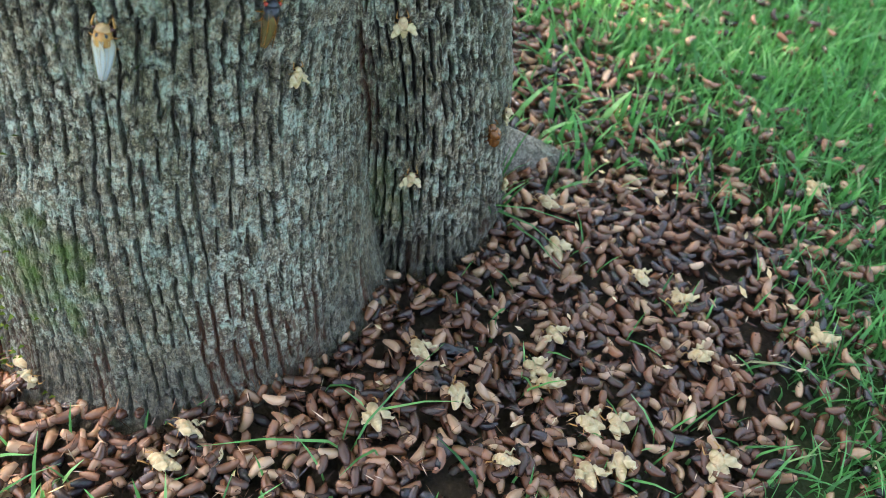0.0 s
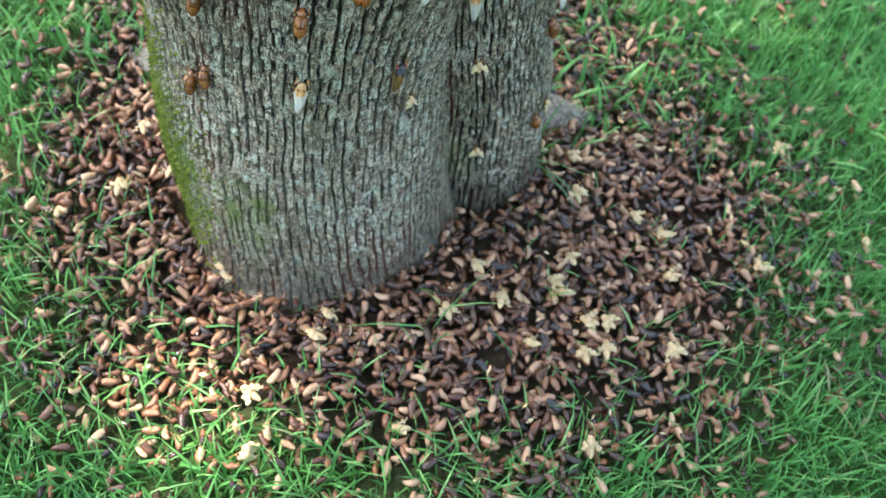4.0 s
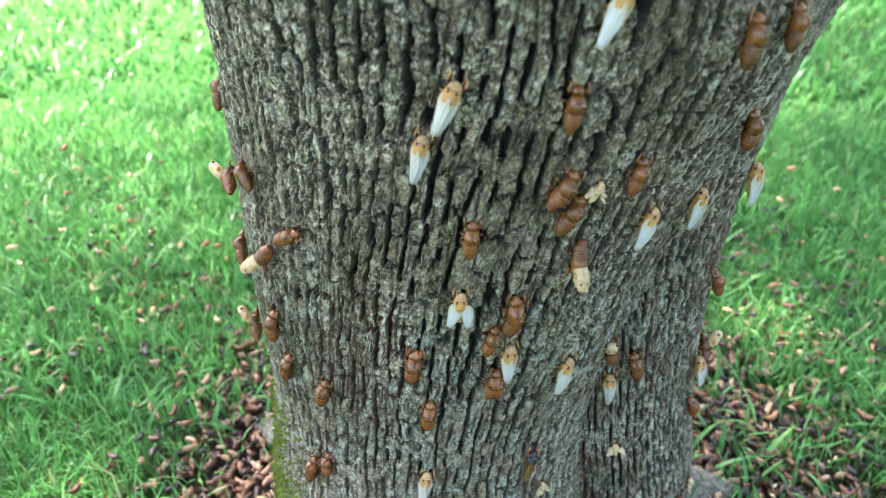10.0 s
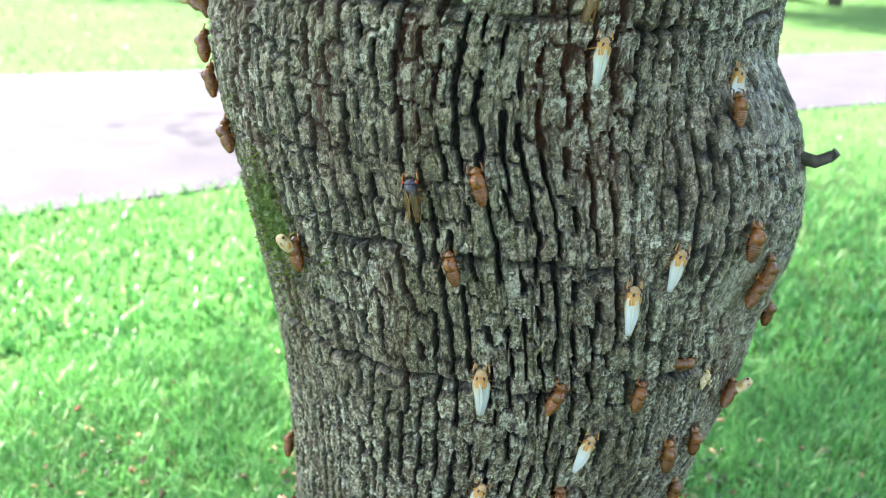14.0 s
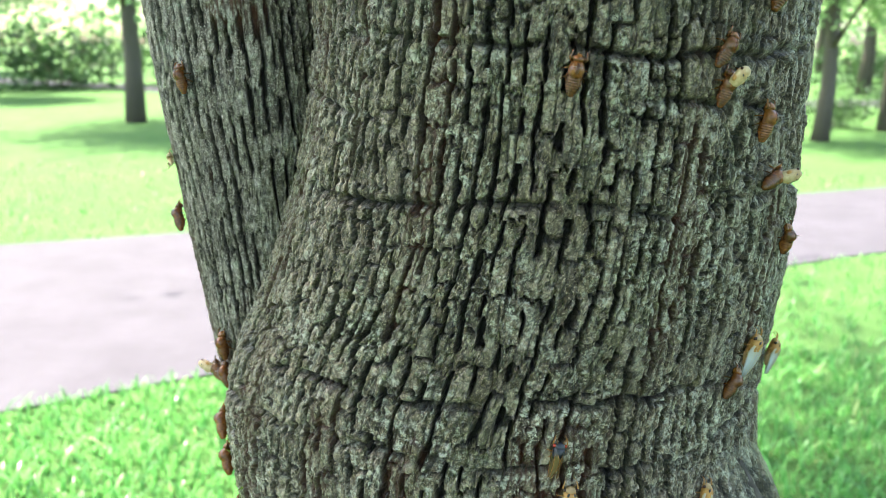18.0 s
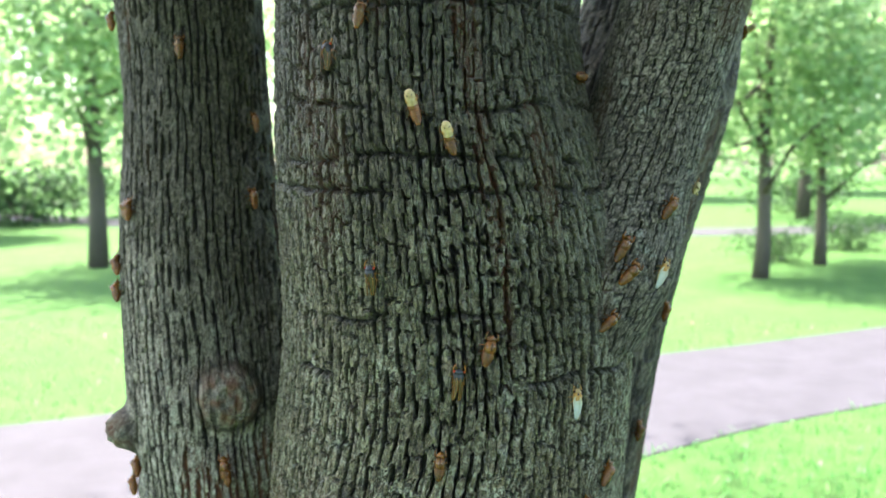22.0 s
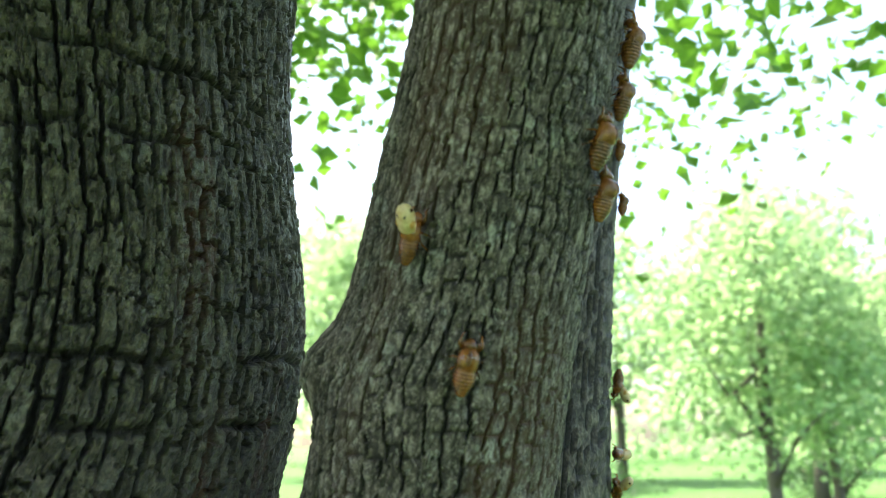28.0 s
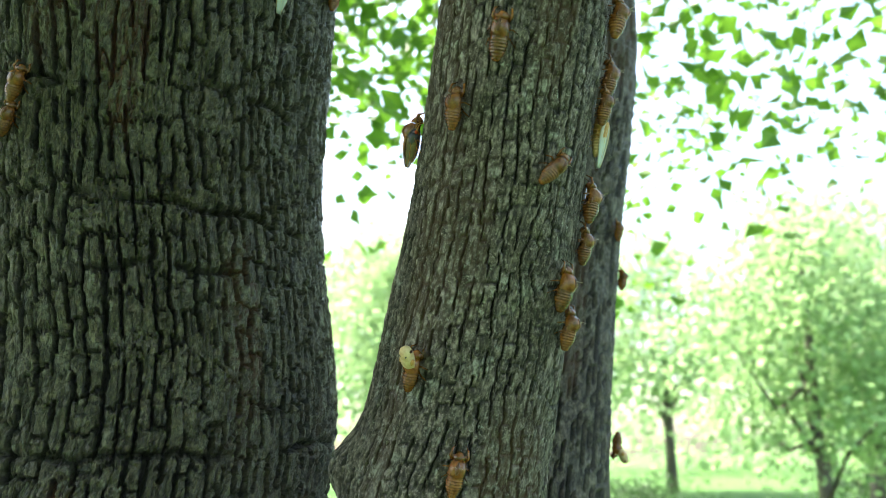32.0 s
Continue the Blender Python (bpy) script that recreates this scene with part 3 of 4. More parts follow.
def on_stem(stem, z, deg, spin, lift=0.0):
    """A pose on the bark: local y runs up the stem, z outwards."""
    th = np.array([radians(deg)]); zz = np.array([z])
    (cx,), (cy,), (r,) = shape(stem, zz)
    (dx,), (dy,), _ = [b - a for a, b in zip(shape(stem, zz - 0.03), shape(stem, zz + 0.03))]
    up = Vector((dx, dy, 0.06)).normalized()
    out = Vector((math.cos(th[0]), math.sin(th[0]), 0))
    out = (out - up * out.dot(up)).normalized()
    side = up.cross(out)
    rot = Matrix((side, up, out)).transposed().to_4x4()
    pt, pz = np.meshgrid(th[0] + np.linspace(-0.005, 0.005, 5) / r, z + np.linspace(-0.008, 0.008, 7))
    co = stem_surface(stem, pt, pz)[0]
    skin = np.percentile(np.hypot(co[..., 0] - cx, co[..., 1] - cy), 75)
    at = Vector((cx, cy, z)) + Vector((math.cos(th[0]), math.sin(th[0]), 0)) * (skin + lift)
    return Matrix.Translation(at) @ rot @ pose(0, 0, 0, 0, 0, -spin)


tree = tagged(new("tree"), "old multi-stemmed shade tree with deeply furrowed grey-green bark", "tree")
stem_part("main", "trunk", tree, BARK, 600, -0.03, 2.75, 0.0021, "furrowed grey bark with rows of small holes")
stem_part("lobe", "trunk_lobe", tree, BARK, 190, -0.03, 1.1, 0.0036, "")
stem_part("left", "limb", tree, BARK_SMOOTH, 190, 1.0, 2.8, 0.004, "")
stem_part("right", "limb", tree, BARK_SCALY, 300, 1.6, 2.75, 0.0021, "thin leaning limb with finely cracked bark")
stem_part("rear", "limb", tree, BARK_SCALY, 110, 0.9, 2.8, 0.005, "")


# ---------------------------------------------------------------- small mesh pieces
def lathe(rows, n=10, flat=1.0):
    """A body along y from rows of (y, radius, centre z)."""
    bm = bmesh.new()
    rings = [[bm.verts.new((r * math.cos(math.tau * i / n), y, zc + flat * r * math.sin(math.tau * i / n))) for i in range(n)] for y, r, zc in rows]
    for a, b in zip(rings, rings[1:]):
        for i in range(n):
            bm.faces.new((a[i], b[i], b[(i + 1) % n], a[(i + 1) % n]))
    bm.faces.new(rings[0]); bm.faces.new(rings[-1][::-1])
    bmesh.ops.recalc_face_normals(bm, faces=bm.faces)
    return bm


def rod(pts, r0, r1, n=5):
    bm = bmesh.new()
    rings = []
    for k, p in enumerate(pts):
        a = Vector(pts[max(k - 1, 0)]); b = Vector(pts[min(k + 1, len(pts) - 1)])
        d = (b - a).normalized(); s = d.orthogonal().normalized(); t = d.cross(s)
        r = r0 + (r1 - r0) * k / (len(pts) - 1)
        rings.append([bm.verts.new(Vector(p) + r * (math.cos(math.tau * i / n) * s + math.sin(math.tau * i / n) * t)) for i in range(n)])
    for a, b in zip(rings, rings[1:]):
        for i in range(n):
            bm.faces.new((a[i], a[(i + 1) % n], b[(i + 1) % n], b[i]))
    bm.faces.new(rings[0]); bm.faces.new(rings[-1])
    bmesh.ops.recalc_face_normals(bm, faces=bm.faces)
    return bm


def ball(c, r, s=(1, 1, 1), sub=1):
    bm = bmesh.new()
    bmesh.ops.create_icosphere(bm, subdivisions=sub, radius=r, matrix=Matrix.Translation(c) @ Matrix.Diagonal((*s, 1)))
    return bm


def segments(y0, y1, r0, r1, n, zc, belly=0.15):
    """Ringed abdomen rows from y0 to y1."""
    rows = []
    for k in range(n):
        for f, g in ((0.06, 0.86), (0.4, 1.02), (0.9, 0.98)):
            t = (k + f) / n
            r = (r0 + (r1 - r0) * t ** 1.6) * (1 + belly * math.sin(math.pi * t)) * g
            rows.append((y0 + (y1 - y0) * t, r, zc))
    rows.append((y1 + (y1 - y0) * 0.05, r1 * 0.55, zc))
    return rows


MM = 0.001


def legs(parent, mat, z, spread=1.15, thick=0.85):
    for side in (-1, 1):
        part("foreleg", rod([(side * 3.2 * MM, 8.5 * MM, z), (side * 5.6 * MM, 11.5 * MM, z + 2.2 * MM), (side * 4.6 * MM, 15.5 * MM, z + 1.0 * MM), (side * 3.4 * MM, 17 * MM, 0.3 * MM)], 1.5 * thick * MM, 0.35 * MM, 5), mat, parent)
        for y0, y1, y2, out in ( (4.5, 4.5, 3.2, 7.5), (2, -1, -4, 7)):
            pts = [(side * 2.6 * MM, y0 * MM, z), (side * out * 0.75 * spread * MM, y1 * MM, z + 1.0 * MM), (side * out * spread * MM, y2 * MM, 0.2 * MM)]
            part("leg", rod(pts, thick * MM, 0.3 * MM, 4), mat, parent)


def nymph_shell(name="cicada_shell", label="empty amber cicada shell clinging to the bark", split=True):
    t = tagged(new(name), label, "cicada shell", "cicada shells on the bark")
    part("abdomen", lathe(segments(1.0 * MM, -12.5 * MM, 4.6 * MM, 2.3 * MM, 8, 6.4 * MM, 0.32), 12, 1.0), AMBER, t)
    part("thorax", lathe([(-0.5 * MM, 4.4 * MM, 6.6 * MM), (1.2 * MM, 5.1 * MM, 7.0 * MM), (4 * MM, 5.4 * MM, 7.6 * MM), (6.6 * MM, 5.1 * MM, 7.3 * MM), (8.4 * MM, 4.3 * MM, 6.4 * MM), (9.8 * MM, 3.4 * MM, 5.4 * MM)], 12), AMBER_PLAIN, t)
    part("head", lathe([(10 * MM, 4.0 * MM, 4.6 * MM), (12 * MM, 3.7 * MM, 4.3 * MM), (13.6 * MM, 2.2 * MM, 4 * MM), (14.4 * MM, 0.8 * MM, 3.8 * MM)], 10), AMBER_PLAIN, t)
    for s in (-1, 1):
        part("eye", ball((s * 3.5 * MM, 11.6 * MM, 5.0 * MM), 1.2 * MM), AMBER_DARK, t)
        part("wing_pad", lathe([(5 * MM, 1.0 * MM, 6.4 * MM), (1 * MM, 1.9 * MM, 6.2 * MM), (-3 * MM, 1.0 * MM, 5.6 * MM)], 6, 0.5), AMBER_PLAIN, t).location.x = s * 3.6 * MM
    if split:
        part("split", lathe([(9.2 * MM, 0.3 * MM, 10.2 * MM), (7 * MM, 1.3 * MM, 12.0 * MM), (4 * MM, 1.3 * MM, 12.8 * MM), (1.2 * MM, 0.3 * MM, 11.8 * MM)], 6, 0.4), AMBER_DARK, t)
        for x, d in ((-0.6, -2.5), (0.7, 2.0)):
            part("thread", rod([(x * MM, 6 * MM, 12.0 * MM), ((x + d * 0.4) * MM, 7 * MM, 13.8 * MM), ((x + d) * MM, 7 * MM, 15.2 * MM)], 0.22 * MM, 0.12 * MM, 4), WING_WHITE, t, "pale dry thread")
    legs(t, AMBER_PLAIN, 3.0 * MM)
    return t


def wing_mesh(length, width, thick, veins=False):
    """A wing lying along -y with its shoulder at the origin; a gentle dome."""
    n, m = 9, 5
    bm = bmesh.new()
    def at(i, j):
        s = i / (n - 1)
        half = 0.58 * width * min(1, 0.55 + 2.2 * s) * (1 - 0.72 * s ** 1.7)
        x = (j / (m - 1) * 2 - 1) * half + width * 0.10 * math.sin(math.pi * s)
        return Vector((x, -s * length, 0.12 * width * (1 - (x / width * 1.6) ** 2)))
    if not veins:
        top = [[bm.verts.new(at(i, j)) for j in range(m)] for i in range(n)]
        low = [[bm.verts.new(at(i, j) - Vector((0, 0, thick))) for j in range(m)] for i in range(n)]
        for i in range(n - 1):
            for j in range(m - 1):
                bm.faces.new((top[i][j], top[i + 1][j], top[i + 1][j + 1], top[i][j + 1]))
                bm.faces.new((low[i][j], low[i][j + 1], low[i + 1][j + 1], low[i + 1][j]))
        for g in ([(r[0], q[0]) for r, q in zip(top, low)], [(r[-1], q[-1]) for r, q in zip(top, low)], list(zip(top[0], low[0])), list(zip(top[-1], low[-1]))):
            for (a, b), (c, d) in zip(g, g[1:]):
                bm.faces.new((a, b, d, c))
        bmesh.ops.recalc_face_normals(bm, faces=bm.faces)
        return bm
    for j in (0, 2, 4):
        pts = [at(i, j if j in (0, 4) else 2 + (j - 2) * i / (n - 1)) + Vector((0, 0, thick * 0.5)) for i in range(n)]
        r = rod(pts, 0.16 * MM, 0.10 * MM, 4)
        tmp = bpy.data.meshes.new("vein"); r.to_mesh(tmp); r.free(); bm.from_mesh(tmp); bpy.data.meshes.remove(tmp)
    return bm


def adult(name, label, group, body, thorax_mat, eye, wing, vein, leg_mat, spread, length=27, roof=50):
    """A winged cicada, head up; spread: degrees by which the wings open."""
    t = tagged(new(name), label, "cicada", group)
    part("abdomen", lathe(segments(0, -12 * MM, 4.2 * MM, 1.6 * MM, 6, 5 * MM), 10, 0.9), body, t)
    part("thorax", lathe([(-1 * MM, 4.0 * MM, 5.2 * MM), (2 * MM, 4.7 * MM, 5.8 * MM), (6 * MM, 4.8 * MM, 6.0 * MM), (9 * MM, 4.2 * MM, 5.6 * MM)], 10), thorax_mat, t)
    head = part("head", lathe([(8.6 * MM, 4.1 * MM, 5.4 * MM), (10.2 * MM, 4.3 * MM, 5.1 * MM), (11.8 * MM, 2.6 * MM, 4.8 * MM), (12.4 * MM, 1.0 * MM, 4.6 * MM)], 10, 0.8), body, t)
    for s in (-1, 1):
        part("eye", ball((s * 4.5 * MM, 10.0 * MM, 5.4 * MM), 1.35 * MM, sub=2), eye, head)
        part("patch", ball((s * 1.9 * MM, 7.6 * MM, 9.2 * MM), 1.5 * MM, (1, 1.2, 0.45)), BLACK, t)
        part("antenna", rod([(s * 2 * MM, 11.5 * MM, 5 * MM), (s * 3.2 * MM, 14 * MM, 5.6 * MM), (s * 3.6 * MM, 16 * MM, 5 * MM)], 0.25 * MM, 0.12 * MM, 4), leg_mat, head)
        w = part("wing", wing_mesh(length * MM, 9.0 * MM, 0.35 * MM), wing, t)
        w.matrix_basis = pose(s * 2.5 * MM, 5.5 * MM, 8.2 * MM, 3.5, s * roof, -s * -spread)
        v = part("wing_vein", wing_mesh(length * MM, 9.0 * MM, 0.35 * MM, True), vein, w)
        tagged(v, kind="stuff")
    legs(t, leg_mat, 3 * MM, 1.05, 0.5)
    return t


def emerging(name="emerging_cicada", label="pale cream cicada bulging out of its split amber shell"):
    t = nymph_shell(name, label, False)
    tagged(t, label, "cicada", "cicadas coming out of their shells")
    body = part("soft_body", lathe([(2 * MM, 2.5 * MM, 9 * MM), (5 * MM, 4.6 * MM, 10.5 * MM), (9 * MM, 5.0 * MM, 13 * MM), (13 * MM, 4.8 * MM, 15 * MM), (16 * MM, 3.9 * MM, 16 * MM), (17.8 * MM, 1.6 * MM, 16 * MM)], 10), CREAM, t, "soft cream body")
    for s in (-1, 1):
        part("eye", ball((s * 3.9 * MM, 15.4 * MM, 16.5 * MM), 1.2 * MM), DARK_EYE, body)
        part("patch", ball((s * 1.9 * MM, 11.5 * MM, 18.3 * MM), 1.0 * MM, (1, 1.2, 0.4)), BLACK, body)
        part("shoulder", ball((s * 4.3 * MM, 8.5 * MM, 13.5 * MM), 2.0 * MM, (0.6, 1.4, 1)), ORANGE, body)
    return t


def crumpled(name="crumpled_cicada", label="cream cicada with crumpled unopened wings on the bark"):
    t = tagged(new(name), label, "cicada", "cicadas with crumpled wings")
    part("abdomen", lathe(segments(0, -11 * MM, 4.2 * MM, 1.6 * MM, 6, 5 * MM), 10, 0.9), CREAM, t)
    part("thorax", lathe([(-1 * MM, 4.0 * MM, 5.2 * MM), (3 * MM, 4.8 * MM, 5.9 * MM), (8 * MM, 4.2 * MM, 5.6 * MM)], 10), CREAM, t)
    head = part("head", lathe([(7.6 * MM, 4.0 * MM, 5.4 * MM), (9.4 * MM, 4.1 * MM, 5.1 * MM), (11.2 * MM, 1.6 * MM, 4.7 * MM)], 10, 0.8), CREAM, t)
    for s in (-1, 1):
        part("eye", ball((s * 4.3 * MM, 9.2 * MM, 5.4 * MM), 1.3 * MM), DARK_EYE, head)
        bm = wing_mesh(13 * MM, 8 * MM, 1.2 * MM)
        for v in bm.verts:
            v.co.z += 1.8 * MM * math.sin(v.co.y * 900 + v.co.x * 500)
        part("wing", bm, WING_VEIN, t, "crumpled yellowish wing").matrix_basis = pose(s * 3.8 * MM, 4.5 * MM, 7 * MM, -8, s * 30, s * 28)
    legs(t, ORANGE, 3 * MM, 1.1, 0.5)
    return t


# ---------------------------------------------------------------- cicadas on the bark: stem, then (height, angle, lean)
HUSK_SIZE, BUG_SIZE = 0.88, 1.0
BUGS = {}
BUGS["main", "S"] = [(0.362, -128, 0), (0.358, -115, 0), (0.246, -122, 0), (0.262, -116, 0), (0.426, -91, 0), (0.486, -73, 0), (0.410, -72, 0), (0.370, -86, 0), (0.542, -137, -60), (0.514, -123, 40), (0.430, -156, -30), (0.402, -132, 0), (0.426, -91, 0), (0.598, -61, 0), (0.554, -85, 0), (0.482, -73, 0), (0.410, -73, 0), (0.594, -73, 20), (0.458, -76, 0), (0.574, -70, 10), (0.906, -148, -20), (0.914, -91, 0), (0.854, -97, 0), (0.754, -81, 25), (0.750, -65, 15), (0.682, -45, 0), (0.682, -54, 0), (0.650, -76, 0), (0.562, -165, -20), (0.970, -158, -20), (0.946, -153, -20), (1.314, -58, 25), (1.266, -44, 10), (1.174, -29, 0), (1.066, -39, 10), (1.298, -85, 3), (1.626, -77, 8), (1.518, -88, 0), (1.482, -34, 30), (1.454, -43, 15), (1.938, -105, 5), (1.886, -25, 70), (2.470, 1, 30), (2.342, -84, 10), (2.318, -86, 10)]
BUGS["lobe", "S"] = [(0.370, -74, 0), (0.270, -23, 0), (0.142, -39, 0), (0.602, -48, 0), (0.430, -28, 0), (0.870, -56, 10), (0.838, -45, 20), (0.822, -47, 20), (0.770, -16, 0), (0.770, -66, 80), (0.962, -57, 10)]
BUGS["main", "T"] = [(0.438, -71, 0), (0.406, -55, 0), (0.278, -85, 0), (0.614, -96, 3), (0.554, -53, 5), (0.546, -37, 8), (0.830, -68, 6), (0.762, -94, 3), (0.706, -74, 17), (0.650, -93, 17), (1.002, -72, 10), (0.978, -44, 8), (1.090, -35, 3), (1.066, -18, 5), (1.570, -51, 5), (2.442, -24, 5)]
BUGS["lobe", "T"] = [(0.346, -87, 0), (0.318, -19, 0), (0.542, -31, 10), (0.858, -77, 8)]
BUGS["lobe", "E"] = [(0.390, -86, 0), (0.330, -10, 20)]
BUGS["main", "D"] = [(0.286, -55, 0), (0.902, -102, 0), (1.038, -75, 0), (1.694, -107, 0), (1.598, -85, 0), (1.902, -117, 0)]
BUGS["main", "W"] = [(0.238, -47, 0), (0.018, -118, 70), (0.590, -67, 10), (0.750, -49, 20)]
BUGS["lobe", "W"] = [(0.118, -83, 0), (0.142, -21, 0), (0.042, -11, 0), (0.258, -84, 0)]
BUGS["main", "E"] = [(0.502, -155, -80), (0.482, -131, 215), (0.346, -154, -40), (0.538, -65, 175), (0.834, -129, -12), (0.718, -37, 40), (1.290, -57, 22), (1.350, -45, 25), (1.226, -40, 65), (1.846, -90, 0), (1.818, -81, -5), (2.306, -162, -10)]
BUGS["main", "O"] = [(0.494, -84, 0)]
BUGS["left", "S"] = [(1.284, -114, 0), (1.152, -151, -20), (1.032, -124, -10), (1.000, -128, -30), (1.436, -66, 0), (1.404, -151, -20), (1.740, -127, -10), (1.752, -32, 0), (1.672, -143, -10), (1.640, -144, -10), (1.424, -154, -30), (1.444, -67, 0), (1.940, -79, 0), (1.848, -26, 0), (1.740, -123, 0), (2.136, -155, -10), (1.984, -155, -10), (2.372, -148, -10), (2.284, -155, -10)]
BUGS["left", "E"] = [(1.000, -138, -60)]
BUGS["left", "W"] = [(1.208, -150, -60)]
BUGS["right", "S"] = [(2.320, 0, 15), (1.640, -71, 25), (1.712, -82, 10), (1.688, -72, 15), (1.752, -54, 20), (2.288, -175, 0), (2.288, -115, 0), (2.324, -93, 0), (2.368, -63, 10), (2.360, -44, 15), (2.408, -25, 10), (2.352, -10, 15), (2.300, -8, 10), (2.252, -52, 35), (2.244, 1, 25), (2.216, -1, 18), (2.184, -31, 15), (2.160, -21, 12), (2.068, -79, 0)]
BUGS["rear", "S"] = [(1.436, -38, 0), (1.244, -15, 60), (1.596, -35, 0), (2.332, -29, 0), (2.276, -13, 0)]
BUGS["right", "T"] = [(2.288, 2, 8), (1.688, -44, 8), (2.284, 1, 8)]
BUGS["right", "W"] = [(1.772, -13, 20)]
BUGS["right", "D"] = [(2.280, -161, 0)]
BUGS["right", "E"] = [(2.132, -112, 0)]
BUGS["rear", "E"] = [(2.084, -2, 160), (2.016, -2, 60), (1.984, -2, -60)]


KINDS = {
    "S": nymph_shell(),
    "E": emerging(),
    "W": crumpled(),
    "T": adult("cicada", "newly moulted cicada with folded milky white wings", "newly moulted cicadas", TAN, ORANGE, DARK_EYE, WING_WHITE, WING_VEIN, ORANGE, -2.5, 25, 42),
    "O": adult("cicada", "newly moulted cicada with milky wings half open", "newly moulted cicadas", TAN, ORANGE, DARK_EYE, WING_WHITE, WING_VEIN, ORANGE, 12, 21, 15),
    "D": adult("cicada", "dark cicada with black body and smoky orange wings", "dark cicadas", BLACK, BLACK, RED_EYE, WING_AMBER, WING_EDGE, WING_EDGE, 2, 22, 58),
}
random.seed(5)
first = {}
for (stem, kind), rows in BUGS.items():
    for z, deg, lean in rows:
        size = random.uniform(0.92, 1.12)
        m = on_stem(stem, z, deg, lean + random.uniform(-9, 9), -0.0005) @ Matrix.Scale(size * BUG_SIZE * (0.65 if kind == "W" else 1.0), 4)
        if kind not in first:
            first[kind] = KINDS[kind]
            first[kind].matrix_basis = m
        else:
            copy_thing(KINDS[kind], pose(0, 0, 0)).matrix_basis = m


# ---------------------------------------------------------------- ground
def ground_height(x, y):
    d = np.hypot(x + 0.08, y - 0.52)
    return 0.010 * fbm(x * 3 + 5, y * 3, 501, 3) * smooth01(3.0 - d, 0, 1.5) - 0.004


def litter(x, y):
    """How thick the husks lie, 0 to 1."""
    dx, dy = x + 0.06, y - 0.50
    d = np.hypot(dx, dy)
    right = np.clip((dx + dy * -0.3) / (d + 1e-6), -1, 1)
    reach = 0.40 + 0.06 * right + 0.10 * np.clip(-right, 0, 1) - 0.07 * np.clip(-dy / (d + 1e-6), 0, 1) + 0.06 * vnoise(x * 6, y * 6, 71)
    return np.clip(1.0 - smooth01(d, reach - 0.12, reach + 0.16), 0, 1)


fine = np.concatenate([-np.geomspace(90, 1.62, 26), np.linspace(-1.6, 1.6, 161), np.geomspace(1.62, 140, 30)])
GX, GY = np.meshgrid(fine, fine + 0.4)
GZ = ground_height(GX, GY)
idx = np.arange(GX.size).reshape(GX.shape)
faces = np.stack([idx[:-1, :-1], idx[:-1, 1:], idx[1:, 1:], idx[1:, :-1]], -1).reshape(-1, 4)
soil = np.clip(litter(GX, GY) + 0.4 * np.exp(-(np.hypot(GX, GY - 0.5) / 0.7) ** 2), 0, 1)
ground = sheet("ground", np.stack([GX, GY, GZ], -1).reshape(-1, 3), faces, GROUND, soil=soil)
tagged(ground, "green lawn with dark bare soil round the tree", "lawn", kind="structure")


def ribbon(name, left, right, z, thick, mat):
    """A strip between two edges on the ground, with a rim."""
    n = len(left)
    v = [(*p, z) for p in left] + [(*p, z) for p in right] + [(*p, z - thick) for p in left] + [(*p, z - thick) for p in right]
    f = []
    for i in range(n - 1):
        f += [(i, n + i, n + i + 1, i + 1), (i, i + 1, 2 * n + i + 1, 2 * n + i), (n + i + 1, n + i, 3 * n + i, 3 * n + i + 1)]
    return sheet(name, np.array(v), np.array(f), mat, smooth=False)


def curve_edge(pts, n=40):
    t = np.linspace(0, 1, len(pts)); s = np.linspace(0, 1, n)
    p = np.array(pts)
    q = np.stack([np.interp(s, t, p[:, 0]), np.interp(s, t, p[:, 1])], -1)
    k = np.ones(7) / 7
    for c in (0, 1):
        pad = np.concatenate([np.full(3, q[0, c]), q[:, c], np.full(3, q[-1, c])])
        q[:, c] = np.convolve(pad, k, "valid")
    return q


NEAR_EDGE = curve_edge([(-14, -6.5), (-1.8, 2.43), (1.2, 4.85), (2.4, 5.6), (13, 11.2), (40, 24)])
FAR_EDGE = curve_edge([(-14, -1.2), (-3.5, 4.7), (1.6, 7.25), (3.5, 8.35), (14, 14.4), (40, 27.5)])
road = tagged(ribbon("road", FAR_EDGE, NEAR_EDGE, 0.004, 0.03, ROAD), "pale asphalt park path crossing the lawn", "path", kind="structure")
path_far = ribbon("road_beyond", curve_edge([(-40, 34), (-14, 23.5), (-8, 20.5), (6, 20), (30, 34)]), curve_edge([(-40, 31), (-14, 21.6), (-8, 18.6), (6, 18), (30, 31)]), 0.004, 0.03, ROAD)
tagged(path_far, "second pale park path farther off", "path", kind="structure")


def ON_ROAD(x, y):
    near = np.interp(x, NEAR_EDGE[:, 0], NEAR_EDGE[:, 1])
    far = np.interp(x, FAR_EDGE[:, 0], FAR_EDGE[:, 1])
    return (y > near + 0.03) & (y < far - 0.03)


# ---------------------------------------------------------------- husks on the ground
def husk_rows(bend, n=9):
    rows = []
    for k in range(n):
        t = k / (n - 1)
        r = 5.4 * math.sin(math.pi * (0.10 + 0.84 * t)) ** 0.42 * ((0.86 if k % 2 else 1.08) if n == 9 or t > 0.34 else 1.0) * (1 - 0.25 * t)
        rows.append(((10 - 20.5 * t) * MM, max(r, 0.8) * MM, (4.2 + bend * 3 * (2 * t - 1) ** 2) * MM))
    return rows


